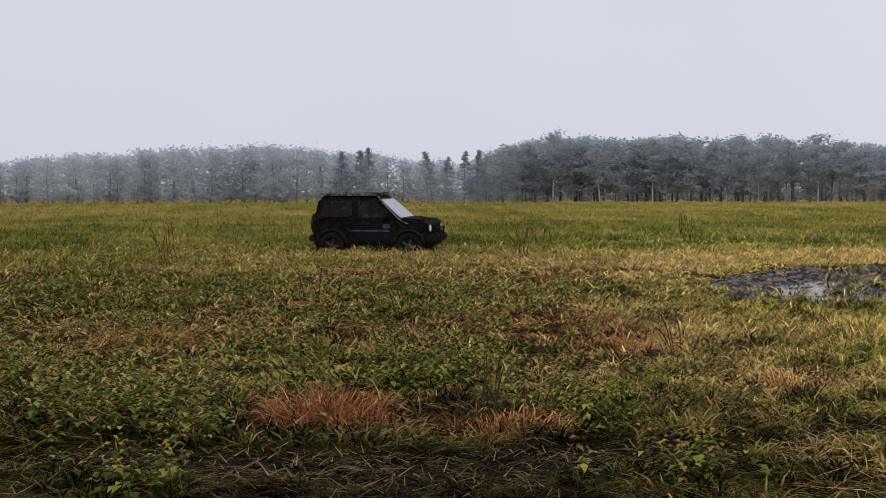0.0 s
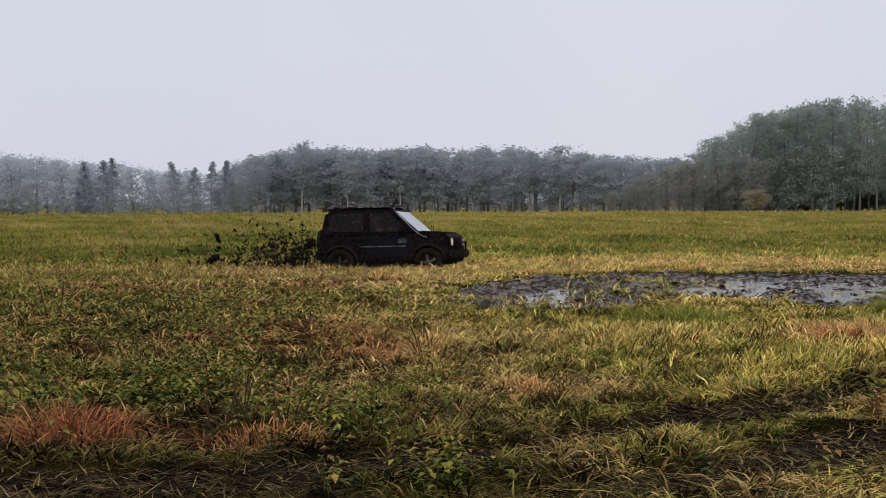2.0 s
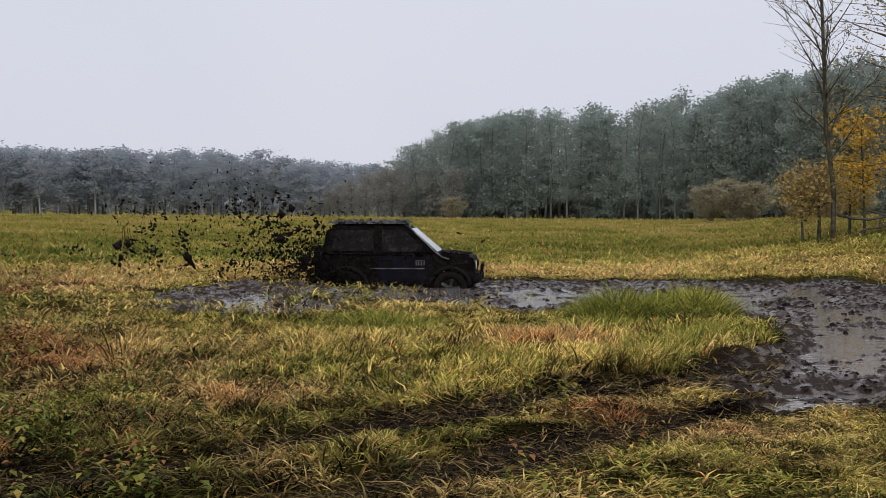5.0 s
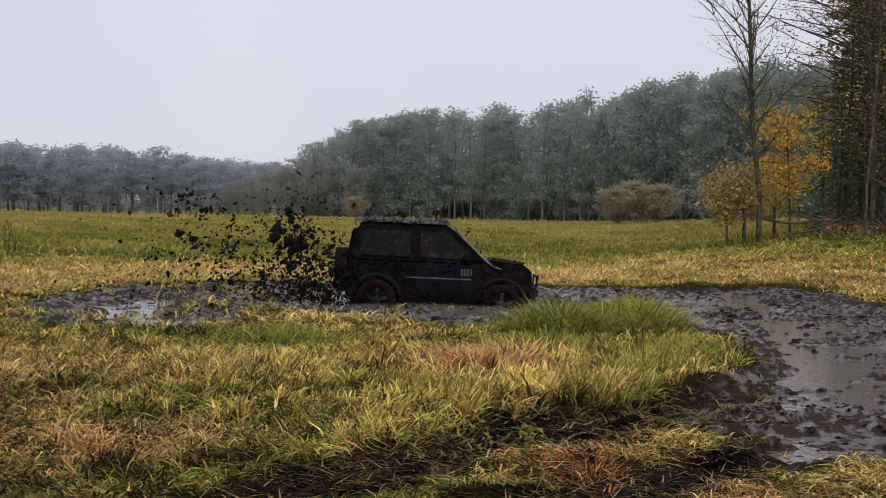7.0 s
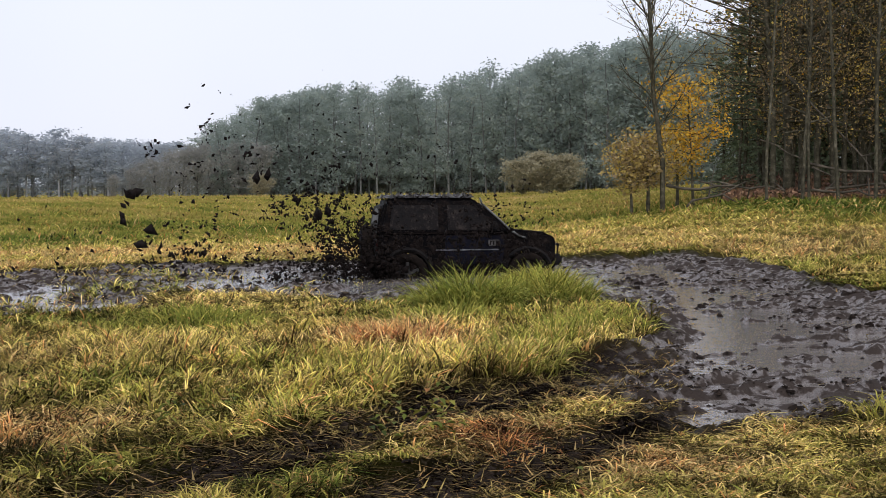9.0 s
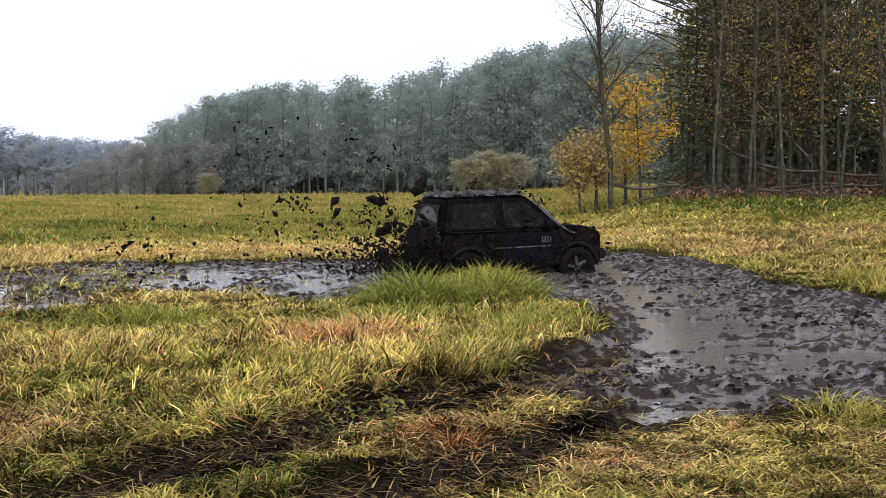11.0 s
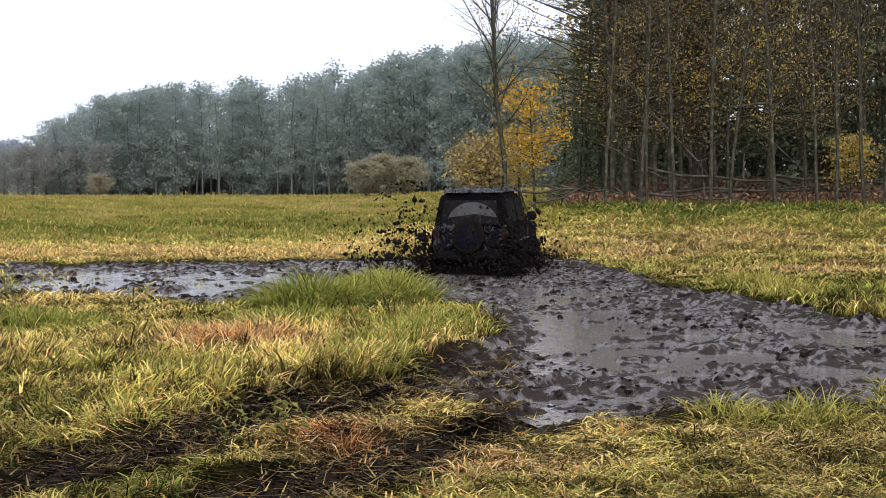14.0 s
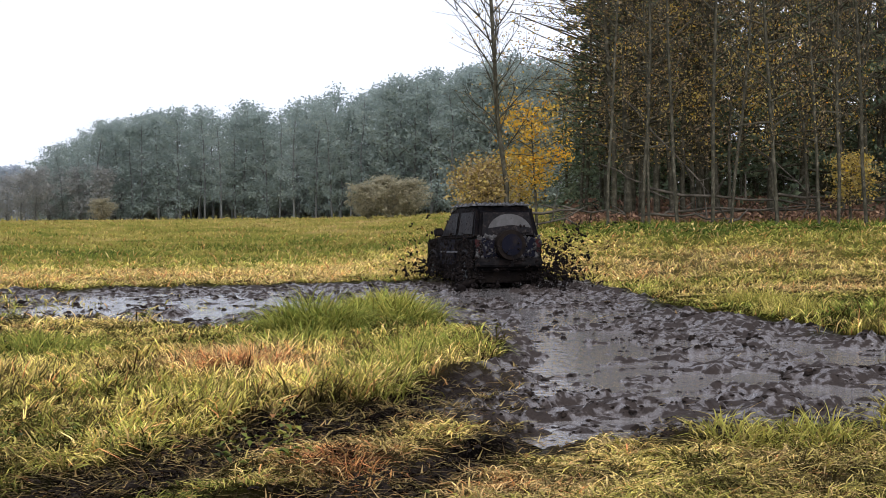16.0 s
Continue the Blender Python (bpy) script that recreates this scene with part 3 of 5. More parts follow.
def mud_lumps(name, label, count, seed, size, flat, clumped):
    """Clods standing out of the mud and water."""
    rng = np.random.default_rng(seed)
    n = count
    r, a = 7.5 * (34 / 7.5) ** rng.random(n), np.radians(rng.uniform(-14, 60, n))
    x, y = -0.6 + r * np.sin(a), -1.0 + r * np.cos(a)
    ok = (mud_amount(x, y) > 0.45) & (rng.random(n) < 0.08 + 0.92 * smooth(0.46, 0.60, fbm(x * clumped, y * clumped, 61)) + 0.5 * ((track_dist(x, y) + 0.45) < 0.9))
    x, y, r = x[ok], y[ok], r[ok]
    n = len(x)
    z = np.maximum(terrain(x, y), -0.01)
    s = size * np.exp(rng.normal(0, 0.5, n)) * np.clip(r / 15, 1, 1.4) * (1 - 0.25 * (track_dist(x, y) < 0.2))
    k = 6
    th = np.arange(k) * 2 * math.pi / k + rng.uniform(-0.45, 0.45, (n, k)) + rng.uniform(0, 6.28, (n, 1))
    rad = s[:, None] * rng.uniform(0.6, 2.0, (n, k))
    high = s * rng.uniform(0.35, 1.0, n) * flat
    rings = []
    for grow, up in ((1.0, 0.0), (0.80, 0.55), (0.42, 0.9)):
        lift = z[:, None] - 0.012 + (high * up)[:, None] * rng.uniform(0.6, 1.4, (n, k))
        shift = rng.normal(0, 0.12, (n, 2)) * s[:, None]
        rings.append(np.stack([x[:, None] + shift[:, :1] + np.cos(th) * rad * grow, y[:, None] + shift[:, 1:] + np.sin(th) * rad * grow, lift], -1))
    tip = np.stack([x + rng.normal(0, 0.2, n) * s, y + rng.normal(0, 0.2, n) * s, z - 0.012 + high * rng.uniform(0.8, 1.2, n)], 1)[:, None]
    V = np.concatenate(rings + [tip], 1)
    base = np.arange(n)[:, None] * (3 * k + 1)
    F = []
    for i in range(k):
        q = (i + 1) % k
        for a in (0, k):
            F += [base + np.array([[a + i, a + q, a + k + q]]), base + np.array([[a + i, a + k + q, a + k + i]])]
        F.append(base + np.array([[2 * k + i, 2 * k + q, 3 * k]]))
    F = np.concatenate(F, 0)
    tagged(new(name, mesh_np(name, V.reshape(-1, 3), F, 3, (), (mud_mat,), True)), label, "mud", kind="stuff")


straw()
mud_lumps("mud_crumbs", "fine wet black crumbs of churned mud", 30000, 9, 0.010, 1.2, 0.7)
mud_lumps("mud_clods", "wet black clods standing in the churned mud", 76000, 10, 0.0135, 1.15, 1.3)


def herbs(name, label, count, seed, keep):
    """Nettle-like plants: upright stems with pairs of broad leaves."""
    rng = np.random.default_rng(seed)
    r = 6.5 * (26 / 6.5) ** rng.random(count)
    a = np.radians(rng.uniform(-19, 55, count))
    x, y = -1.3 + r * np.sin(a), -2.2 + r * np.cos(a)
    ok = (mud_amount(x, y) < 0.2) & (np.hypot(x - EYE_A[0], y - EYE_A[1]) > 6) & keep(x, y, rng)
    x, y, r = x[ok], y[ok], r[ok]
    z = terrain(x, y)
    V, T = [], []
    for lev in range(7):
        for side in range(2):
            n = len(x)
            hh = (0.22 + 0.26 * hash2(x * 9, y * 9, 3)) * (0.35 + 0.65 * lev / 6)
            wob = rng.normal(0, 0.035, (n, 2))
            th = rng.uniform(0, 6.28, n)
            L = (0.042 + 0.042 * rng.random(n)) * (1.1 - 0.07 * lev) * np.maximum(1, r / 17)
            wd = L * 0.36
            cx, cy, cz = x + wob[:, 0] + np.cos(th) * 0.02, y + wob[:, 1] + np.sin(th) * 0.02, z + hh
            dx, dy, tilt = np.cos(th), np.sin(th), rng.uniform(-0.5, 0.5, n)
            P = np.zeros((n, 4, 3))
            P[:, 0] = np.stack([cx, cy, cz], 1)
            P[:, 1] = np.stack([cx + dx * L * 0.5 - dy * wd, cy + dy * L * 0.5 + dx * wd, cz + L * (0.5 * tilt + 0.1)], 1)
            P[:, 2] = np.stack([cx + dx * L, cy + dy * L, cz + L * (tilt - 0.25)], 1)
            P[:, 3] = np.stack([cx + dx * L * 0.5 + dy * wd, cy + dy * L * 0.5 - dx * wd, cz + L * (0.5 * tilt + 0.1)], 1)
            V.append(P)
            T.append(np.clip(0.50 + 0.5 * (lev / 6 - 0.5) + rng.normal(0, 0.3, n) + 0.5 * (fbm(x * 1.5, y * 1.5, 53) - 0.5), 0, 1))
    V, T = np.concatenate(V), np.concatenate(T)
    n = len(V)
    base = np.arange(n)[:, None] * 4
    F = np.concatenate([base + np.array([[0, 1, 2]]), base + np.array([[0, 2, 3]])], 0)
    me = mesh_np(name, V.reshape(-1, 3), F, 3, (("tint", np.repeat(T, 4)),), (leaf_mat,))
    tagged(new(name, me), label, "plants", kind="stuff")


def herb_place(x, y, rng):
    a = azimuth(x + 1.1, y + 2.75)
    want = 0.55 * smooth(0.44, 0.62, fbm(x * 1.1, y * 1.1, 51)) * (0.25 + 0.75 * smooth(26, 8, a))
    want = want + 0.08 * smooth(20, 5, a) + 0.8 * np.exp(-((x - 5.2) ** 2 + (y - 8.1) ** 2) / 0.25)
    for cx, cy in ((-1.0, 8.5), (7.9, 13.0), (3.0, 9.8)):
        want = want * smooth(0.7, 1.4, np.hypot(x - cx, y - cy))
    return rng.random(len(x)) < 0.8 * np.maximum(want * smooth(5.5, 1, x), np.exp(-((x - 5.2) ** 2 + (y - 8.1) ** 2) / 0.15))


herbs("nettles", "low green nettles and broad-leaved weeds in the grass", 12000, 5, herb_place)


# ---------------------------------------------------------------- trees
def tubes(paths, sides=5):
    """Tapered round limbs: each path is points (n x 3) and radii."""
    V, F, off = [], [], 0
    ang = np.linspace(0, 2 * math.pi, sides, endpoint=False)
    for pts, rad in paths:
        pts = np.asarray(pts, float)
        n = len(pts)
        tang = np.gradient(pts, axis=0)
        tang /= np.linalg.norm(tang, axis=1)[:, None] + 1e-9
        ref = np.where(np.abs(tang[:, 2:3]) > 0.8, np.array([[1.0, 0, 0]]), np.array([[0, 0, 1.0]]))
        u = np.cross(tang, ref)
        u /= np.linalg.norm(u, axis=1)[:, None]
        v = np.cross(tang, u)
        ring = pts[:, None] + (u[:, None] * np.cos(ang)[None, :, None] + v[:, None] * np.sin(ang)[None, :, None]) * np.asarray(rad)[:, None, None]
        V.append(ring.reshape(-1, 3))
        i = np.arange(n * sides).reshape(n, sides) + off
        F.append(np.stack([i[:-1], np.roll(i, -1, 1)[:-1], np.roll(i, -1, 1)[1:], i[1:]], -1).reshape(-1, 4))
        off += n * sides
    return np.concatenate(V), np.concatenate(F)


def limb(rng, start, way, length, r0, n=5, sag=0.0, wig=0.06):
    pts = [np.array(start, float)]
    d = np.array(way, float) / np.linalg.norm(way)
    for _ in range(n - 1):
        d = d + rng.normal(0, wig, 3) + np.array([0, 0, sag])
        d /= np.linalg.norm(d)
        pts.append(pts[-1] + d * length / (n - 1))
    return np.array(pts), np.linspace(r0, r0 * 0.25, n)


def cards(centers, size, rng, flat=0.0, long=1.0):
    """Small folded leaves round the given places."""
    n = len(centers)
    a = rng.normal(0, 1, (n, 3))
    a[:, 2] *= 1 - flat
    a /= np.linalg.norm(a, axis=1)[:, None] + 1e-9
    b = np.cross(a, rng.normal(0, 1, (n, 3)))
    b /= np.linalg.norm(b, axis=1)[:, None] + 1e-9
    s = size * (0.5 + rng.random(n))[:, None]
    V = np.stack([centers - a * s * long, centers - b * s * 0.55, centers + a * s * long, centers + b * s * 0.55], 1)
    base = np.arange(n)[:, None] * 4
    return V.reshape(-1, 3), np.concatenate([base + np.array([[0, 1, 2]]), base + np.array([[0, 2, 3]])], 0)


def make_tree(name, label, seed, H, r0, bark, leaf, leaf_size, n_limb, per_limb, first=0.3, spread=0.22, rise=0.55, tint=(0.5, 0.2), scatter=0.5, twigs=0, lean=0.0, bushy=1.0, droop=0.0, needles=False):
    rng = np.random.default_rng(seed)
    top = new(name)
    n = 9
    zz = np.linspace(-0.4, H, n)
    bend = np.cumsum(rng.normal(0, 0.012 * H, (n, 2)), 0) * (zz / H)[:, None] + np.stack([lean * zz, 0 * zz], 1)
    bend[0] = bend[1] = 0
    trunk = np.stack([bend[:, 0], bend[:, 1], zz], 1)
    paths = [(trunk, r0 * (1.05 - 0.9 * np.clip(zz / H, 0, 1) ** 1.1))]
    C, T = [], []
    for k in range(n_limb):
        u = first + (0.985 - first) * (k + rng.random()) / n_limb
        p = np.array([np.interp(u * H, zz, trunk[:, i]) for i in range(3)])
        th = k * 2.4 + rng.normal(0, 0.5)
        shape = (1 - u) * 1.05 + 0.03 if needles else (0.35 + 0.9 * math.sin(math.pi * min(1, max(0.05, (u - first) / (1 - first) * 0.85 + 0.12))))
        L = H * spread * shape * rng.uniform(0.65, 1.25)
        way = (math.cos(th), math.sin(th), rise + rng.normal(0, 0.15))
        path, rad = limb(rng, p, way, L, r0 * 0.34 * (1.1 - u) + 0.008, 5, -droop)
        paths.append((path, rad))
        tw = [(path, 1.0)]
        for _ in range(twigs):
            q = path[rng.integers(1, 5)]
            w2 = np.array(way) + rng.normal(0, 0.7, 3)
            p2, rd2 = limb(rng, q, w2, L * rng.uniform(0.3, 0.6), 0.008 + 0.1 * rad[2], 3)
            paths.append((p2, rd2))
            tw.append((p2, 0.8))
        for path2, wgt in tw:
            m = max(1, int(per_limb * wgt / len(tw) * rng.uniform(0.6, 1.4)))
            s = rng.random(m) ** 0.6 * (len(path2) - 1)
            i = np.minimum(s.astype(int), len(path2) - 2)
            c = path2[i] + (path2[i + 1] - path2[i]) * (s - i)[:, None]
            sc = scatter * (0.35 if needles else 1.0)
            c = c + rng.normal(0, 1, (m, 3)) * sc * np.array([1, 1, 0.6 * bushy])
            C.append(c)
            T.append(np.clip(tint[0] + rng.normal(0, tint[1] * 0.5) + rng.normal(0, tint[1], m), 0, 1))
    V, F = tubes(paths, 4 if twigs else 5)
    part_np("trunk", mesh_np("trunk", V, F, 4, (), (bark,), True), top)
    if per_limb:
        C, T = np.concatenate(C), np.concatenate(T)
        V, F = cards(C, leaf_size, rng, 0.3, 1.0)
        part_np("crown", mesh_np("crown", V, F, 3, (("tint", np.repeat(T, 4)),), (leaf,)), top)
    return tagged(top, label, "tree")


# distance haze is put into the far wood's pale bark colour
bark_far = noisy_mat("haze_tinted_bark", [(0.3, (0.20, 0.205, 0.215)), (0.7, (0.36, 0.36, 0.36))], 2, spec=0.1, rough=0.9)
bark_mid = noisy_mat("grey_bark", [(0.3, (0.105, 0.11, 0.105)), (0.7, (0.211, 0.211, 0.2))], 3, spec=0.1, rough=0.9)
bark_near = noisy_mat("mossy_bark", [(0.25, (0.026, 0.024, 0.017)), (0.5, (0.075, 0.068, 0.046)), (0.75, (0.19, 0.172, 0.125))], 5, bump=0.6, spec=0.1, rough=0.9)
log_mat = noisy_mat("weathered_logs", [(0.3, (0.035, 0.03, 0.023)), (0.7, (0.14, 0.12, 0.092))], 4, bump=0.5, spec=0.1, rough=0.9)
# far, misty, alder and scrub leaves: haze painted in as pale blue-grey
far_leaf = tint_mat("haze_tinted_far_foliage", [(0, (0.401, 0.437, 0.49)), (0.5, (0.437, 0.478, 0.513)), (0.8, (0.484, 0.496, 0.496)), (1, (0.543, 0.513, 0.484))], 0.9, 0.65, 0.05)
misty_leaf = tint_mat("haze_paled_foliage", [(0, (0.504, 0.534, 0.594)), (0.5, (0.57, 0.606, 0.648)), (1, (0.648, 0.654, 0.636))], 0.9, 0.6, 0.05)
mid_leaf = tint_mat("haze_tinted_alder_foliage", [(0, (0.259, 0.304, 0.287)), (0.5, (0.335, 0.389, 0.352)), (0.8, (0.4, 0.446, 0.371)), (1, (0.505, 0.46, 0.365))], 0.85, 0.5, 0.05)
brown_leaf = tint_mat("haze_greyed_brown_scrub", [(0, (0.278, 0.278, 0.266)), (0.5, (0.35, 0.344, 0.32)), (1, (0.435, 0.411, 0.35))], 0.85, 0.5, 0.05)
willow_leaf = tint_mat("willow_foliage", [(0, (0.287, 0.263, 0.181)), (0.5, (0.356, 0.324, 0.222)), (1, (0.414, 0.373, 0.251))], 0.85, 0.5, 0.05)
yellow_leaf = tint_mat("autumn_leaves", [(0, (0.20, 0.135, 0.075)), (0.3, (0.33, 0.24, 0.12)), (0.6, (0.58, 0.44, 0.10)), (0.85, (0.80, 0.46, 0.03)), (1, (0.80, 0.34, 0.02))], 0.6, 0.3, 0.3)
needle_mat = tint_mat("spruce_needles", [(0, (0.069, 0.095, 0.056)), (0.6, (0.17, 0.203, 0.114)), (1, (0.308, 0.3, 0.163))], 0.8, 0.1, 0.2)
litter_mat = tint_mat("leaf_litter", [(0, (0.09, 0.05, 0.035)), (0.5, (0.24, 0.135, 0.09)), (1, (0.42, 0.25, 0.15))], 0.8, 0.1, 0.2)


def spot(az, dist, origin=(0.0, 0.0)):
    a = radians(az)
    x, y = origin[0] + dist * math.sin(a), origin[1] + dist * math.cos(a)
    return x, y, float(terrain(np.array([x]), np.array([y]), False)[0])


def plant(kinds, rng, az, dist, height, group, origin=(0.0, 0.0), wide=1.0, tip=1.3):
    k = kinds[rng.integers(len(kinds))]
    x, y, z = spot(az, dist, origin)
    s = height / k["tall"]
    m = pose(x, y, z, rng.normal(0, tip), rng.normal(0, tip), rng.uniform(0, 360))
    ob = copy_thing(k, m)
    ob.matrix_basis = m @ Matrix.Diagonal((s * wide, s * wide, s, 1))
    tagged(ob, group=group)
    return ob


def stash(obs, tall):
    for o in obs:
        o["tall"] = tall
    return obs


def unstash(obs):
    for o in obs:
        for c in list(o.children_recursive) + [o]:
            bpy.data.objects.remove(c)


def build_woods():
    rng = np.random.default_rng(77)
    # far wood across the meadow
    far = stash([make_tree("far_tree", "far woodland tree, its grey-green paled by painted haze", 100 + i, 16, 0.22, bark_far, far_leaf, 0.30, 28, 66, 0.12, 0.19, 0.5, (0.45, 0.14), 0.8) for i in range(5)], 16.5)
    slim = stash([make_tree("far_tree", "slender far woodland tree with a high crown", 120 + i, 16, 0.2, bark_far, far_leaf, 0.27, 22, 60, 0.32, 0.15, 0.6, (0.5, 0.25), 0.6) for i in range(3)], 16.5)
    misty = stash([make_tree("misty_tree", "tree at the far side of the meadow, painted pale with haze", 140 + i, 14, 0.2, bark_far, misty_leaf, 0.34, 26, 58, 0.03, 0.26, 0.5, (0.45, 0.10), 1.1) for i in range(4)], 14.5)
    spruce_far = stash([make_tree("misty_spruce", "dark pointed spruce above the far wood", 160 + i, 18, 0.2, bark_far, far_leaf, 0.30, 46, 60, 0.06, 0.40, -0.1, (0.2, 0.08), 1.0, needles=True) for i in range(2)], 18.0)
    for az in np.arange(-6.5, -27.5, -0.45):
        for row in range(2):
            a = az + rng.normal(0, 0.14)
            top = np.interp(-a, [6, 7.2, 9, 12, 18, 22, 25, 28], [1.35, 1.75, 1.95, 2.0, 1.85, 1.62, 1.5, 1.5]) * rng.normal(0.98, 0.075) * (1 - 0.02 * row)
            d = 400 + 16 * row + rng.normal(0, 5)
            plant(slim if (row < 2 and rng.random() < 0.3) else far, rng, -a, d, d * math.tan(radians(top)) + 3.1, "far wood", EYE_A[:2], rng.uniform(1.1, 1.7))
    for az in np.arange(16, -7.5, -0.62):
        for row in range(2):
            a = az + rng.normal(0, 0.2)
            top = np.interp(a, [-7.5, -4.2, -3, -1, 2, 6, 9, 11, 15], [1.0, 1.1, 1.25, 1.45, 1.62, 1.5, 1.35, 1.15, 1.15]) * rng.normal(1.0, 0.05) * (1 - 0.06 * row)
            d = 520 + 20 * row + rng.normal(0, 6)
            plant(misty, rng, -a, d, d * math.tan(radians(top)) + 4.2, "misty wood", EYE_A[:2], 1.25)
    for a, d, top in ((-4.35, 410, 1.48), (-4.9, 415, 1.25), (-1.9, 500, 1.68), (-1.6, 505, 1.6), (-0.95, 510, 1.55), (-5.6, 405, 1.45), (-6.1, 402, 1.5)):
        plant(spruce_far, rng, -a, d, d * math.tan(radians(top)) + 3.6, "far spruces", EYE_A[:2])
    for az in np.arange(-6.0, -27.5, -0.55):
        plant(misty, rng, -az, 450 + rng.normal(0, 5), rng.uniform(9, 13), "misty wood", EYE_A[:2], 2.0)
    unstash(far + slim + misty + spruce_far)
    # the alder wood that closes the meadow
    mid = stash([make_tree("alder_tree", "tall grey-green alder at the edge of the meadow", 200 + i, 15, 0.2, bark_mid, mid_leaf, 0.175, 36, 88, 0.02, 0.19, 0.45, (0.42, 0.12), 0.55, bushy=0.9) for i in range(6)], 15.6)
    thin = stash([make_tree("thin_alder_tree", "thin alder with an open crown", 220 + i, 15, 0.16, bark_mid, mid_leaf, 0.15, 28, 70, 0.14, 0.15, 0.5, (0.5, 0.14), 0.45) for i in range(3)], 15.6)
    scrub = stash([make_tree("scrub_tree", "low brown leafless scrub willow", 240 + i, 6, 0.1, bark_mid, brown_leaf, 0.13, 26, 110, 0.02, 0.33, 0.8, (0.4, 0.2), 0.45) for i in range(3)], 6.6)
    for a in np.arange(24.4, 44.5, 0.46):
        for row in range(3):
            b = a + rng.normal(0, 0.15)
            top = np.interp(b, [24.2, 25.5, 26.5, 27.6, 29, 32, 33.2, 34.2, 36, 38, 40, 46], [2.1, 2.9, 3.45, 3.65, 3.85, 3.95, 3.65, 4.1, 4.35, 4.95, 5.15, 5.2]) * rng.normal(0.97, 0.06) * (1 - 0.02 * row)
            d = np.interp(b, [25, 40, 46], [205, 150, 140]) + 9 * row + rng.normal(0, 2)
            plant(thin if row < 2 and rng.random() < 0.3 else mid, rng, b, d, d * math.tan(radians(top)) + 1.35, "alder wood")
    for a in np.arange(21.0, 27.5, 0.5):
        d = 200 + rng.normal(0, 5)
        top = np.interp(a, [21, 22.5, 24.5, 27.5], [0.4, 0.9, 1.5, 1.5]) * rng.normal(1, 0.1)
        plant(scrub, rng, a + rng.normal(0, 0.1), d, d * math.tan(radians(top)) + 1.4, "brown scrub")
    for a in np.arange(24.8, 45, 0.5):
        plant(scrub, rng, a + rng.normal(0, 0.1), np.interp(a, [25, 40, 46], [222, 168, 158]), rng.uniform(3.2, 5.5), "brown scrub", wide=1.8)
    for a in np.arange(24.6, 45, 1.1):
        plant(mid, rng, a, np.interp(a, [25, 40, 46], [240, 185, 175]) + rng.normal(0, 3), rng.uniform(6, 10), "alder wood", wide=2.2)
    unstash(mid + thin + scrub)
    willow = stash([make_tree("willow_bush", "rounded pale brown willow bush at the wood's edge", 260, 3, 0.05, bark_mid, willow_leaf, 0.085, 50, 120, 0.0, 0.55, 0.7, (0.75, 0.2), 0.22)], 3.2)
    for a, d, h in ((36.4, 126, 2.7), (37.2, 125, 3.2), (38.0, 126, 2.9), (26.4, 170, 2.2), (41.0, 118, 2.6), (42.0, 116, 2.4)):
        plant(willow, rng, a, d, h, "willow bushes", wide=1.15)
    unstash(willow)


build_woods()


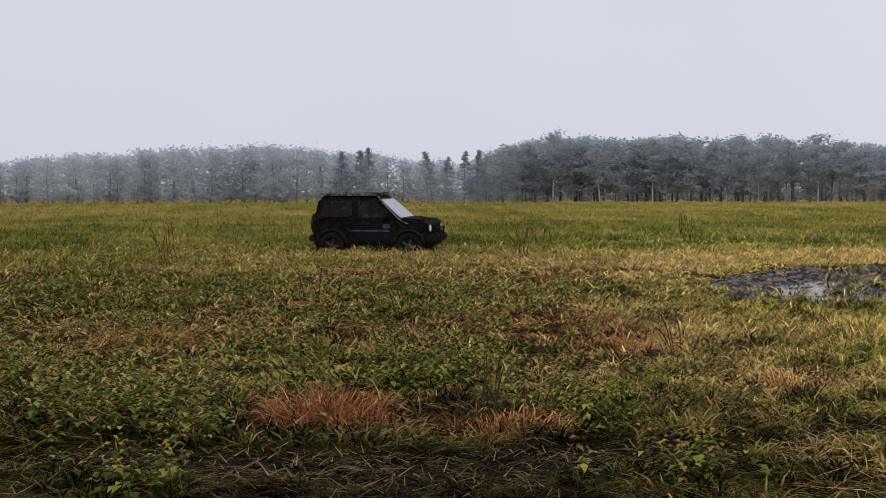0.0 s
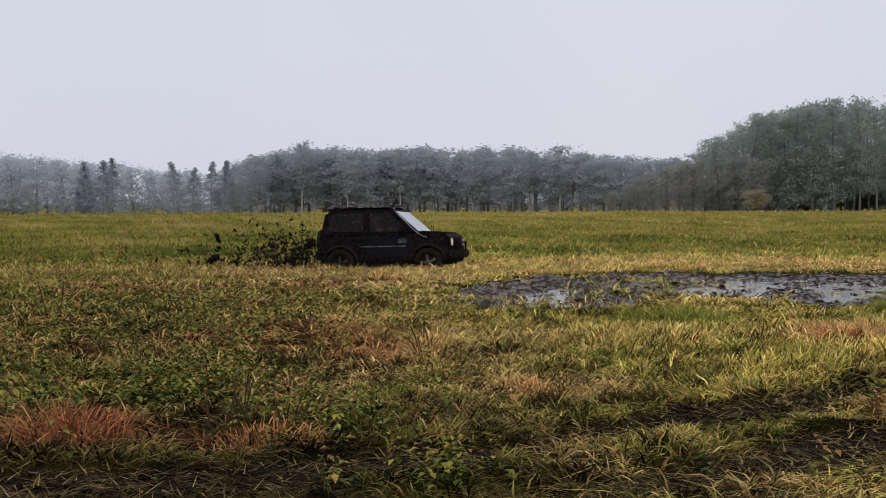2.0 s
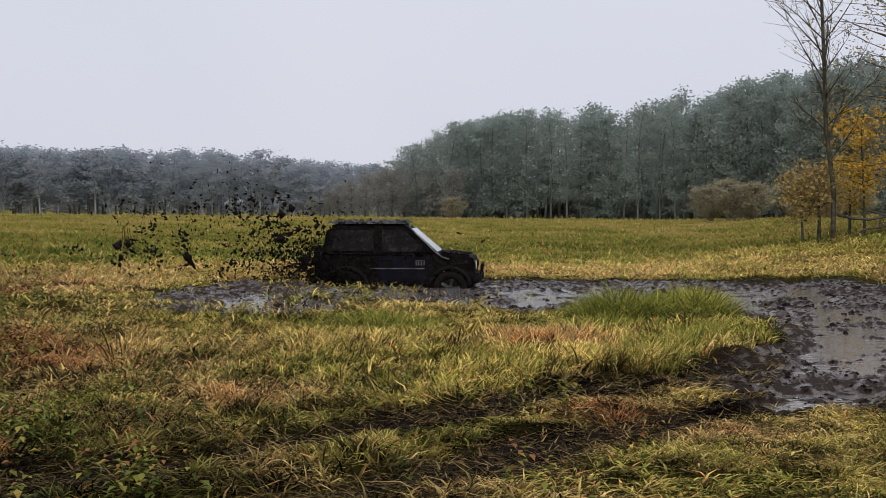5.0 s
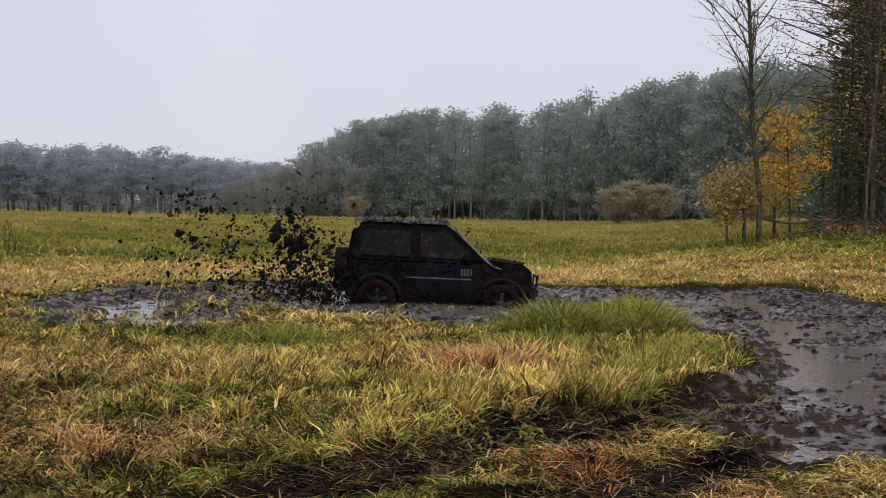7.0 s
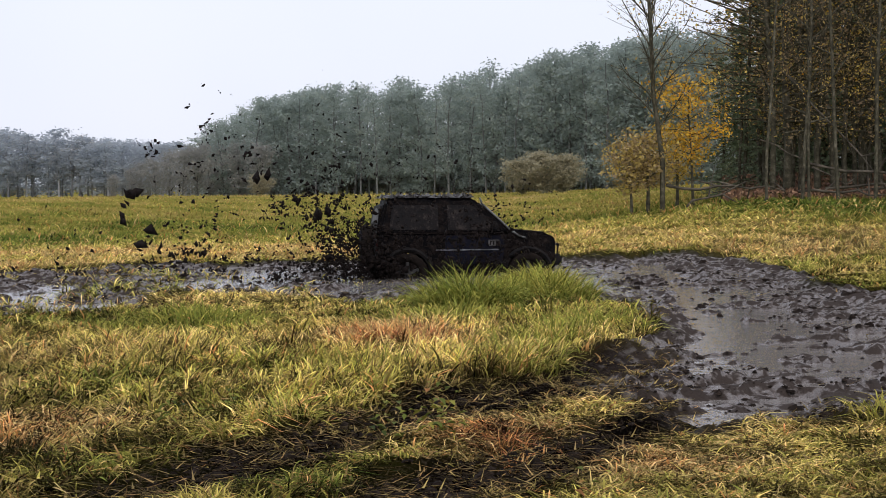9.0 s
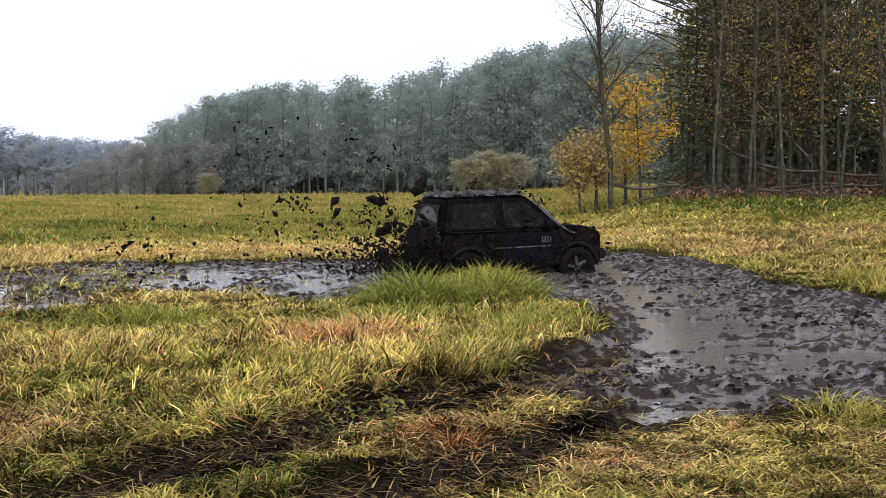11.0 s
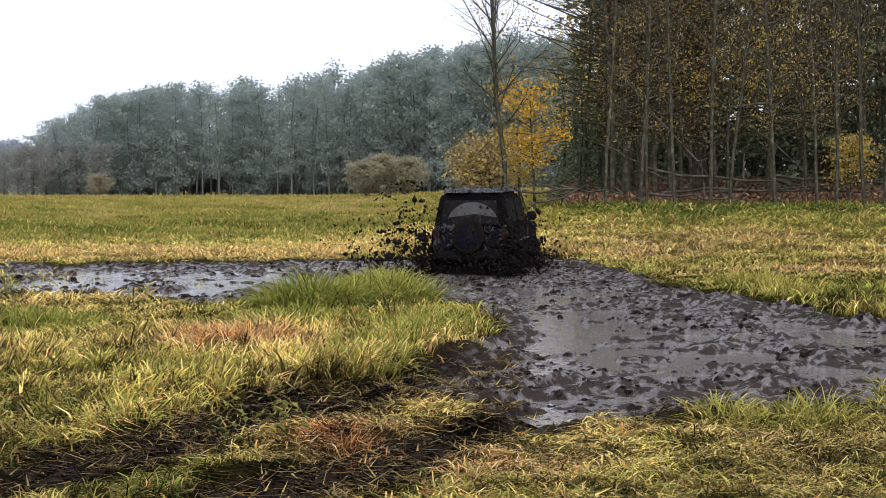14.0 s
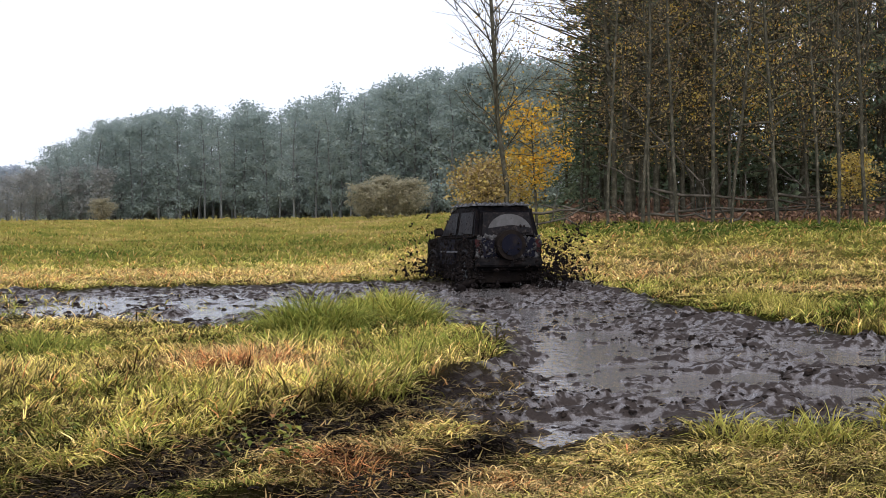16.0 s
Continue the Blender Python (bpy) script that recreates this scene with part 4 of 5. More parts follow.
def build_near_wood():
    rng = np.random.default_rng(99)
    bare = stash([make_tree("woodland_tree", "tall thin grey-barked tree with sparse autumn leaves", 300 + i, 16, 0.115, bark_near, yellow_leaf, 0.036, 34, 22, 0.22, 0.14, 0.55, (0.16, 0.2), 0.30, twigs=3, lean=rng.normal(0, 0.02)) for i in range(5)], 16.0)
    leafy = stash([make_tree("leafy_tree", "woodland tree with brown and yellow autumn leaves", 320 + i, 15, 0.10, bark_near, yellow_leaf, 0.045, 42, 90, 0.14, 0.18, 0.3, (0.26, 0.24), 0.32, twigs=2) for i in range(3)], 15.0)
    dark = stash([make_tree("spruce_tree", "dark green spruce inside the wood", 340 + i, 17, 0.16, bark_near, needle_mat, 0.115, 54, 74, 0.03, 0.20, -0.15, (0.35, 0.2), 0.5, needles=True, droop=0.03) for i in range(3)], 17.0)
    front = [(33.0, 32.3), (33.7, 31.5), (34.1, 31.6), (35.1, 29.9), (35.6, 29.6), (36.3, 28.4), (37.0, 27.4), (37.4, 27.0), (37.8, 26.3), (38.1, 25.8), (38.9, 24.6), (39.6, 23.0), (40.2, 21.7), (34.6, 30.9), (38.5, 25.2)]
    for x, y in front:
        d = math.hypot(x, y)
        plant(bare if rng.random() < 0.75 else leafy, rng, math.degrees(math.atan2(x, y)), d, rng.uniform(13.5, 17), "wood edge trees", wide=rng.uniform(0.45, 0.75), tip=2.6)
    for _ in range(76):
        plant(bare if rng.random() < 0.6 else leafy, rng, rng.uniform(44.6, 66), rng.uniform(48, 66), rng.uniform(13, 18), "wood trees", wide=rng.uniform(0.45, 0.95), tip=2.2)
    for k in range(9):
        plant(leafy, rng, 45.5 + 0.42 * k + rng.normal(0, 0.15), rng.uniform(49, 55), rng.uniform(13, 17), "wood trees", wide=rng.uniform(1.0, 1.3))
    for _ in range(6):
        plant(dark, rng, rng.uniform(47, 68), rng.uniform(52, 60), rng.uniform(12, 18), "inner spruces", wide=rng.uniform(0.8, 1.1))
    for _ in range(34):
        plant(dark, rng, rng.uniform(45.2, 68), rng.uniform(60, 80), rng.uniform(14, 20), "inner spruces")
    for a in np.arange(44.0, 66, 0.5):
        plant(dark, rng, a, rng.uniform(66, 84), rng.uniform(4.5, 8), "inner spruces", wide=1.5)
    for _ in range(22):
        plant(dark, rng, rng.uniform(46, 67), rng.uniform(82, 96), rng.uniform(17, 22), "inner spruces", wide=1.2)
    for a, d, h in ((44.6, 53, 6.5), (45.4, 55, 9), (46.2, 57, 11)):
        plant(dark, rng, a, d, h, "inner spruces")
    unstash(bare + leafy + dark)
    lone = make_tree("lone_birch", "slender leaning tree, nearly bare, in front of the wood", 361, 15.5, 0.078, bark_near, yellow_leaf, 0.04, 64, 5, 0.16, 0.13, 1.25, (0.4, 0.15), 0.2, twigs=12, lean=-0.045)
    x, y, z = spot(41.75, 46)
    lone.matrix_basis = pose(x, y, z, 0, 0, -40)
    for a, d, h, tt, s, lab in ((40.6, 46, 2.1, 0.38, 370, "young tree with pale yellow autumn leaves"), (41.2, 46.5, 2.3, 0.36, 371, "young tree with pale yellow autumn leaves"), (42.9, 48, 3.9, 0.76, 372, "young maple with bright orange autumn leaves"), (42.3, 49, 2.6, 0.6, 373, "young tree with golden autumn leaves"), (54.6, 47, 1.9, 0.50, 374, "yellow-leaved sapling at the wood's edge"), (50.2, 50, 9.5, 0.46, 375, "slim tree with yellow leaves among dark trunks")):
        sap = make_tree("sapling", lab, s, h, 0.06, bark_near, yellow_leaf, 0.05, 28, 96, 0.34, 0.27, 0.45, (tt, 0.10), 0.22, twigs=2)
        x, y, z = spot(a, d)
        sap.matrix_basis = pose(x, y, z, 0, 0, s * 37 % 360)
    # fallen trunks
    for k, (a0, d0, h0, a1, d1, h1, r) in enumerate(((41.9, 46, 0.75, 46.2, 47, 0.35, 0.13), (42.6, 45.6, 0.15, 45.0, 46.6, 0.6, 0.09), (47.2, 47, 1.0, 55.5, 48.5, 0.35, 0.13), (47.8, 47.5, 0.35, 54.0, 47.6, 0.55, 0.11),
            (49.0, 48, 0.25, 57.0, 48.2, 0.7, 0.12), (46.2, 48.5, 4.0, 50.2, 47.4, 0.2, 0.10), (45.4, 48.5, 1.9, 49.0, 48.0, 0.3, 0.08), (52.0, 47.5, 0.9, 58.5, 49, 0.4, 0.12), (46.8, 47.4, 0.3, 50.5, 47.2, 0.15, 0.12), (53.0, 49.5, 0.2, 56.0, 48.4, 1.1, 0.08), (51.0, 49.0, 2.6, 54.0, 48.3, 0.2, 0.07))):
        p, q = spot(a0, d0), spot(a1, d1)
        p, q = np.array(p) + [0, 0, h0], np.array(q) + [0, 0, h1]
        pts = np.linspace(p, q, 8) + rng.normal(0, 0.05, (8, 3))
        paths = [(pts, np.linspace(r * 0.40, r * 0.16, 8))]
        for _ in range(4):
            i = rng.integers(2, 8)
            paths.append(limb(rng, pts[i], rng.normal(0, 1, 3) + [0, 0, 0.4], rng.uniform(0.5, 1.4), r * 0.3, 4))
        V, F = tubes(paths, 7)
        tagged(new("fallen_log", mesh_np("fallen_log", V, F, 4, (), (log_mat,), True)), "weathered fallen trunk lying at the wood's edge", "log", "fallen trunks")
    # leaf litter and brush on the wood's floor
    n = 26000
    a, d = np.radians(rng.uniform(44, 66, n)), rng.uniform(47.5, 72, n)
    x, y = d * np.sin(a), d * np.cos(a)
    z = terrain(x, y, False) + 0.05 + 0.55 * smooth(49, 60, d) + rng.random(n) * 0.25
    V, F = cards(np.stack([x, y, z], 1), 0.075, rng, 0.0)
    tagged(new("leaf_litter", mesh_np("leaf_litter", V, F, 3, (("tint", np.repeat(rng.random(n), 4)),), (litter_mat,))), "brown fallen leaves and brush under the trees", "leaf litter", kind="stuff")


build_near_wood()

# ---------------------------------------------------------------- stalks in the meadow
def build_stalks():
    rng = np.random.default_rng(55)
    for x, y, h, k in ((-1.1, 15.9, 0.75, 3), (-0.1, 14.8, 0.55, 3), (0.1, 7.7, 0.62, 11), (0.55, 8.0, 0.45, 7), (3.9, 33.1, 0.9, 6), (2.4, 11.5, 0.6, 4), (11.0, 45.6, 1.0, 7), (-0.4, 12.0, 0.5, 4), (5.6, 41.6, 0.9, 6), (-4.5, 31.6, 1.0, 6)):
        z = float(terrain(np.array([x]), np.array([y]))[0])
        paths = []
        for _ in range(k):
            base = np.array([x, y, z - 0.05]) + rng.normal(0, 0.10 if k > 5 else 0.03, 3) * [1, 1, 0]
            p, r = limb(rng, base, (rng.normal(0, 0.22), rng.normal(0, 0.22), 1), h * rng.uniform(0.6, 1.1), 0.0018 + 0.0002 * y, 6, wig=0.09)
            paths.append((p, r))
            for _ in range(3):
                i = rng.integers(2, 6)
                paths.append(limb(rng, p[i], rng.normal(0, 0.6, 3) + [0, 0, 0.7], h * 0.25, 0.0018 + 0.0001 * y, 4))
            paths.append((p[-3:] + [0, 0, 0.02], np.array([0.003, 0.006, 0.002]) * (1 + 0.02 * y)))
        V, F = tubes(paths, 5)
        tagged(new("dead_weed", mesh_np("dead_weed", V, F, 4, (), (stalk_mat,), True)), "dry dark brown seed stalks standing in the grass", "weeds", "dead weeds")


build_stalks()


# ---------------------------------------------------------------- the car
paint = noisy_mat("mud_caked_paint", [(0.25, (0.003, 0.003, 0.004)), (0.48, (0.005, 0.0045, 0.005)), (0.62, (0.012, 0.009, 0.008)), (0.8, (0.034, 0.025, 0.022))], 5, 0.55, 0.8, 5, spec=0.02, bump_dist=0.03, rough_var=0.3)
navy = noisy_mat("muddy_navy_paint", [(0.3, (0.005, 0.006, 0.011)), (0.55, (0.008, 0.008, 0.014)), (0.75, (0.022, 0.017, 0.015))], 4, 0.6, 0.4, 6, spec=0.05)
crust = noisy_mat("drying_mud_crust", [(0.3, (0.006, 0.005, 0.005)), (0.6, (0.016, 0.012, 0.011)), (0.8, (0.030, 0.024, 0.021))], 12, 0.7, 0.8, 4, spec=0.03)
wet_crust = noisy_mat("wet_mud_crust", [(0.3, (0.006, 0.005, 0.005)), (0.8, (0.05, 0.042, 0.038))], 12, 0.35, 0.8, 4, spec=0.5)
rubber = noisy_mat("muddy_rubber", [(0.3, (0.008, 0.007, 0.007)), (0.7, (0.02, 0.015, 0.012))], 9, 0.8, 0.5, spec=0.02)
alloy = noisy_mat("scuffed_alloy", [(0.4, (0.012, 0.010, 0.009)), (0.55, (0.06, 0.058, 0.056)), (0.75, (0.2, 0.2, 0.2))], 7, 0.6, 0.2, metal=0.2)
rear_alloy = noisy_mat("mud_filled_alloy", [(0.4, (0.008, 0.007, 0.006)), (0.6, (0.02, 0.018, 0.017)), (0.78, (0.07, 0.07, 0.07))], 7, 0.6, 0.2)
chrome = noisy_mat("dull_chrome", [(0.35, (0.02, 0.017, 0.015)), (0.5, (0.12, 0.12, 0.12)), (0.75, (0.3, 0.3, 0.3))], 9, 0.45, 0.1, metal=0.5)
strip = noisy_mat("scuffed_strip", [(0.35, (0.02, 0.016, 0.015)), (0.5, (0.12, 0.12, 0.14)), (0.75, (0.22, 0.22, 0.25))], 6, 0.5, 0.2)
plastic = noisy_mat("black_plastic", [(0.3, (0.006, 0.006, 0.007)), (0.7, (0.018, 0.015, 0.014))], 8, 0.7, 0.4, spec=0.06)
glass_dirty = noisy_mat("mud_spattered_glass", [(0.3, (0.006, 0.006, 0.007)), (0.55, (0.012, 0.010, 0.010)), (0.8, (0.05, 0.04, 0.036))], 8, 0.5, 0.6, 4, spec=0.06, rough_var=0.2)
glass_clean = noisy_mat("wiped_glass", [(0.3, (0.085, 0.082, 0.078)), (0.75, (0.045, 0.04, 0.037))], 5, 0.4, 0.05, spec=0.3)
# the sky's reflection is painted into the pale blue tones; dark tone is mud
screen_glass = noisy_mat("sky_tinted_windscreen", [(0.3, (0.26, 0.30, 0.33)), (0.6, (0.34, 0.37, 0.40)), (0.75, (0.07, 0.06, 0.055))], 6, 0.08, 0.05, spec=0.9, rough_var=0.05)
lamp_red = noisy_mat("red_lens", [(0.35, (0.015, 0.010, 0.009)), (0.8, (0.06, 0.010, 0.010))], 9, 0.5, 0.1, spec=0.1)
lamp_clear = noisy_mat("clear_lens", [(0.3, (0.65, 0.62, 0.56)), (0.7, (0.30, 0.26, 0.22))], 9, 0.2, 0.1)
decal_mat = noisy_mat("pale_decal", [(0.3, (0.16, 0.15, 0.15)), (0.6, (0.03, 0.025, 0.022))], 14, 0.5, 0.1)
m_head, _hn, _hl, _hb = node_mat("lit_head_lamp")
_hb.inputs["Base Color"].default_value = (0.7, 0.62, 0.5, 1)
_hb.inputs["Emission Color"].default_value = (1.0, 0.72, 0.45, 1)
_hb.inputs["Emission Strength"].default_value = 0.25


def extrude_profile(pts, half_y, top=None, z_split=None, inset=0.0, bevel=0.03):
    """A solid from a side outline (x, z); above z_split the sides lean in."""
    bm = bmesh.new()
    sides = []
    for s in (-1, 1):
        ring = []
        for x, z in pts:
            k = 0.0 if z_split is None else max(0.0, z - z_split)
            ring.append(bm.verts.new((x, s * (half_y - inset * k), z)))
        sides.append(ring)
    a, b = sides
    n = len(pts)
    bm.faces.new(a)
    bm.faces.new(b[::-1])
    for i in range(n):
        bm.faces.new((a[i], b[i], b[(i + 1) % n], a[(i + 1) % n]))
    bmesh.ops.recalc_face_normals(bm, faces=bm.faces)
    if bevel:
        bmesh.ops.bevel(bm, geom=[e for e in bm.edges], offset=bevel, segments=2, affect="EDGES", clamp_overlap=True)
    return bm


def slab(quad, thick, out):
    """A thin pane: four corners, pushed out along the vector out."""
    bm = bmesh.new()
    o = Vector(out).normalized()
    a = [bm.verts.new(Vector(p)) for p in quad]
    b = [bm.verts.new(Vector(p) + o * thick) for p in quad]
    n = len(quad)
    bm.faces.new(a[::-1])
    bm.faces.new(b)
    for i in range(n):
        bm.faces.new((a[i], a[(i + 1) % n], b[(i + 1) % n], b[i]))
    bmesh.ops.recalc_face_normals(bm, faces=bm.faces)
    return bm


def rbox(x0, x1, y0, y1, z0, z1, bevel=0.02):
    bm = bmesh.new()
    bmesh.ops.create_cube(bm, size=1, matrix=Matrix.Translation(((x0 + x1) / 2, (y0 + y1) / 2, (z0 + z1) / 2)) @ Matrix.Diagonal((x1 - x0, y1 - y0, z1 - z0, 1)))
    bmesh.ops.bevel(bm, geom=bm.edges[:], offset=bevel, segments=2, affect="EDGES", clamp_overlap=True)
    return bm


def disc(radius, half, sides=24, rot=None, at=(0, 0, 0), r2=None):
    bm = bmesh.new()
    bmesh.ops.create_cone(bm, cap_ends=True, segments=sides, radius1=radius, radius2=r2 or radius, depth=2 * half)
    bmesh.ops.transform(bm, matrix=Matrix.Translation(at) @ (rot or Matrix.Rotation(radians(90), 4, "X")), verts=bm.verts)
    return bm


def tube_bm(points, radii, sides=8):
    V, F = tubes([(np.array(points, float), np.array(radii, float))], sides)
    bm = bmesh.new()
    vs = [bm.verts.new(v) for v in V]
    for f in F:
        bm.faces.new([vs[i] for i in f])
    bm.faces.new(vs[:sides][::-1])
    bm.faces.new(vs[-sides:])
    bmesh.ops.recalc_face_normals(bm, faces=bm.faces)
    return bm


def tyre_bm(r=0.36, w=0.115):
    bm = bmesh.new()
    n, prof = 40, [(0.215, 0.085), (0.27, w), (0.335, w), (r, w * 0.78), (r, -w * 0.78), (0.335, -w), (0.27, -w), (0.215, -0.085)]
    rings = []
    for i in range(n):
        a = 2 * math.pi * i / n
        rings.append([bm.verts.new((math.cos(a) * (q + (0.014 if i % 2 and q >= r else 0)), y, math.sin(a) * (q + (0.014 if i % 2 and q >= r else 0)))) for q, y in prof])
    for i in range(n):
        for k in range(len(prof)):
            j = (k + 1) % len(prof)
            bm.faces.new((rings[i][k], rings[(i + 1) % n][k], rings[(i + 1) % n][j], rings[i][j]))
    bmesh.ops.recalc_face_normals(bm, faces=bm.faces)
    return bm


def rim_bm(side):
    bm = bmesh.new()
    bmesh.ops.create_cone(bm, cap_ends=True, segments=24, radius1=0.205, radius2=0.205, depth=0.05, matrix=Matrix.Translation((0, side * 0.03, 0)) @ Matrix.Rotation(radians(90), 4, "X"))
    return bm


def spoke_bm(side, k):
    bm = bmesh.new()
    bmesh.ops.create_cube(bm, size=1, matrix=Matrix.Rotation(2 * math.pi * k / 5, 4, "Y") @ Matrix.Translation((0.115, side * 0.075, 0)) @ Matrix.Diagonal((0.20, 0.035, 0.065, 1)))
    bmesh.ops.bevel(bm, geom=bm.edges[:], offset=0.01, segments=1, affect="EDGES")
    return bm


def arch(cx, r, z0, n=9):
    return [(cx + r * math.cos(a), 0.36 + r * math.sin(a)) for a in np.linspace(math.asin((z0 - 0.36) / r), math.pi - math.asin((z0 - 0.36) / r), n)]


def lumps(parent, name, n, seed, fx, size, label, mat=crust, high=0.35):
    """Mud caked on in lumps."""
    rng = np.random.default_rng(seed)
    V, F, off = [], [], 0
    for _ in range(n):
        p = fx(rng)
        s = size * rng.uniform(0.5, 1.7)
        k = rng.integers(5, 8)
        th = np.sort(rng.uniform(0, 6.28, k))
        ring = np.stack([np.cos(th) * s * rng.uniform(0.6, 1.5, k), np.sin(th) * s * rng.uniform(0.5, 1.2, k), np.full(k, -0.01)], 1)
        tip = np.array([[rng.normal(0, 0.4) * s, rng.normal(0, 0.4) * s, s * rng.uniform(0.12, high)]])
        loc = np.concatenate([ring, tip])
        m = p[1]
        V.append(loc @ m.T + p[0])
        F.append(np.array([(off + i, off + (i + 1) % k, off + k) for i in range(k)]))
        off += k + 1
    me = mesh_np(name, np.concatenate(V), np.concatenate(F), 3, (), (mat,))
    return part_np(name, me, parent, label, "stuff")


def axes_from(normal):
    n = np.array(normal, float) / np.linalg.norm(normal)
    a = np.cross(n, [0.3, 0.9, 0.1])
    a /= np.linalg.norm(a)
    return np.stack([a, np.cross(n, a), n], 1)


def build_car():
    car = tagged(new("offroad_car"), "small mud-caked dark off-road car ploughing through the wet meadow", "car")
    low = [(-1.62, 0.42)] + arch(-1.10, 0.43, 0.36)[::-1] + arch(1.14, 0.43, 0.36)[::-1] + [(1.66, 0.42), (1.67, 0.95), (1.60, 1.04), (0.92, 1.11), (0.80, 1.06), (-1.62, 1.06), (-1.66, 0.98)]
    part("body", extrude_profile(low, 0.735, bevel=0.022), paint, car)
    cab = [(0.93, 1.05), (0.26, 1.66), (0.08, 1.745), (-0.60, 1.775), (-1.34, 1.755), (-1.50, 1.68), (-1.645, 1.05)]
    part("cabin", extrude_profile(cab, 0.715, z_split=1.06, inset=0.17, bevel=0.07), paint, car)
    part("bonnet", extrude_profile([(0.90, 1.09), (1.52, 1.035), (1.61, 0.99), (1.61, 1.02), (1.50, 1.085), (0.95, 1.145)], 0.60, bevel=0.012), paint, car)
    part("windscreen", slab([(0.86, -0.60, 1.135), (0.86, 0.60, 1.135), (0.29, 0.545, 1.63), (0.29, -0.545, 1.63)], 0.012, (0.66, 0, 0.75)), screen_glass, car, "wiped windscreen with the pale sky reflection put into its colour")
    part("rear_window", slab([(-1.640, -0.56, 1.13), (-1.640, 0.56, 1.13), (-1.553, 0.50, 1.60), (-1.553, -0.50, 1.60)], 0.012, (-1, 0, 0.18)), glass_dirty, car, "rear window dark with mud")
    fan = [(-1.657 + 0.185 * (0.10 + 0.36 * math.sin(a) - 0.02), -0.05 + 0.50 * math.cos(a), 1.14 + 0.43 * math.sin(a)) for a in np.linspace(0.12, math.pi - 0.35, 14)]
    fan += [(-1.657 + 0.185 * (0.10 + 0.14 * math.sin(a) - 0.02), -0.05 + 0.17 * math.cos(a), 1.14 + 0.15 * math.sin(a)) for a in np.linspace(math.pi - 0.35, 0.12, 8)]
    part("wiped_patch", slab(fan, 0.004, (-1, 0, 0.18)), glass_clean, car, "fan of glass cleared by the wiper")
    part("rear_wiper", tube_bm([(-1.685, -0.05, 1.13), (-1.675, -0.30, 1.17), (-1.665, -0.47, 1.20)], [0.014, 0.011, 0.008]), plastic, car)
    for s in (-1, 1):
        y = lambda z, s=s: s * (0.715 - 0.17 * (z - 1.06) + 0.004)
        def pane(name, pts, s=s, y=y):
            part(name, slab([(x, y(z), z) for x, z in pts], 0.010, (0, s, 0.17)), glass_dirty, car, "side window coated with mud")
        pane("door_window", [(-0.34, 1.15), (0.62, 1.13), (0.20, 1.56), (0.10, 1.60), (-0.34, 1.61)])
        pane("quarter_window", [(-1.42, 1.16), (-0.52, 1.15), (-0.52, 1.61), (-1.36, 1.61)])
        part("window_moulding", tube_bm([(-1.50, y(1.10) + s * 0.008, 1.10), (0.70, y(1.10) + s * 0.008, 1.085)], [0.014, 0.014], 6), crust, car)
        part("door", slab([(-0.40, s * 0.735, 0.52), (0.66, s * 0.735, 0.52), (0.74, s * 0.735, 1.04), (-0.40, s * 0.735, 1.05)], 0.014, (0, s, 0)), navy, car, "dark blue door streaked with mud")
        part("side_moulding", rbox(-0.58, 0.60, s * 0.742 - 0.02, s * 0.742 + 0.02, 0.772, 0.798, 0.006), strip, car, "pale scuffed rubbing strip")
        part("door_handle", rbox(-0.32, -0.14, s * 0.752 - 0.015, s * 0.752 + 0.015, 0.955, 0.99, 0.008), plastic, car)
        part("wing_mirror", rbox(0.44, 0.56, s * 0.83 - 0.10, s * 0.83 + 0.10, 1.13, 1.30, 0.03), plastic, car)
        for cx in (-1.10, 1.14):
            pts = [(cx + 0.445 * math.cos(a), s * 0.745, 0.36 + 0.445 * math.sin(a)) for a in np.linspace(0.2, math.pi - 0.2, 11)]
            part("wheel_arch", tube_bm(pts, [0.045] * 11, 6), plastic, car)
        part("sill", rbox(-0.62, 0.68, s * 0.70 - 0.05, s * 0.70 + 0.05, 0.22, 0.36, 0.02), rubber, car)
        lamp = part("tail_light", rbox(-1.675, -1.62, s * 0.66 - 0.055, s * 0.66 + 0.055, 0.86, 1.05, 0.012), lamp_red, car, "red tail lamp")
        part("indicator", rbox(-1.672, -1.62, s * 0.66 - 0.05, s * 0.66 + 0.05, 0.77, 0.85, 0.01), lamp_red, car)
        head = part("headlight", disc(0.088, 0.02, 20, Matrix.Rotation(radians(90), 4, "Y"), (1.675, s * 0.53, 0.86)), m_head if s < 0 else lamp_clear, car, "round headlamp")
        part("headlight_ring", tube_bm([(1.68, s * 0.53 + 0.095 * math.cos(a), 0.86 + 0.095 * math.sin(a)) for a in np.linspace(0, 2 * math.pi, 17)], [0.012] * 17, 5), chrome, head)
        part("mud_flap", rbox(-1.56, -1.54, s * 0.64 - 0.11, s * 0.64 + 0.11, 0.22, 0.50, 0.006), rubber, car)
        part("roof_rail", tube_bm([(-1.35, s * 0.545, 1.735), (-1.30, s * 0.545, 1.765), (0.02, s * 0.545, 1.755), (0.06, s * 0.545, 1.72)], [0.012] * 4, 6), plastic, car)
    # air pipe up the pillar
    part("snorkel", tube_bm([(1.12, -0.765, 0.99), (0.98, -0.765, 1.03), (0.80, -0.735, 1.16), (0.55, -0.70, 1.40), (0.30, -0.665, 1.63), (0.26, -0.66, 1.74)], [0.015, 0.017, 0.018, 0.018, 0.018, 0.02]), chrome, car, "pale bent pipe along the windscreen pillar")
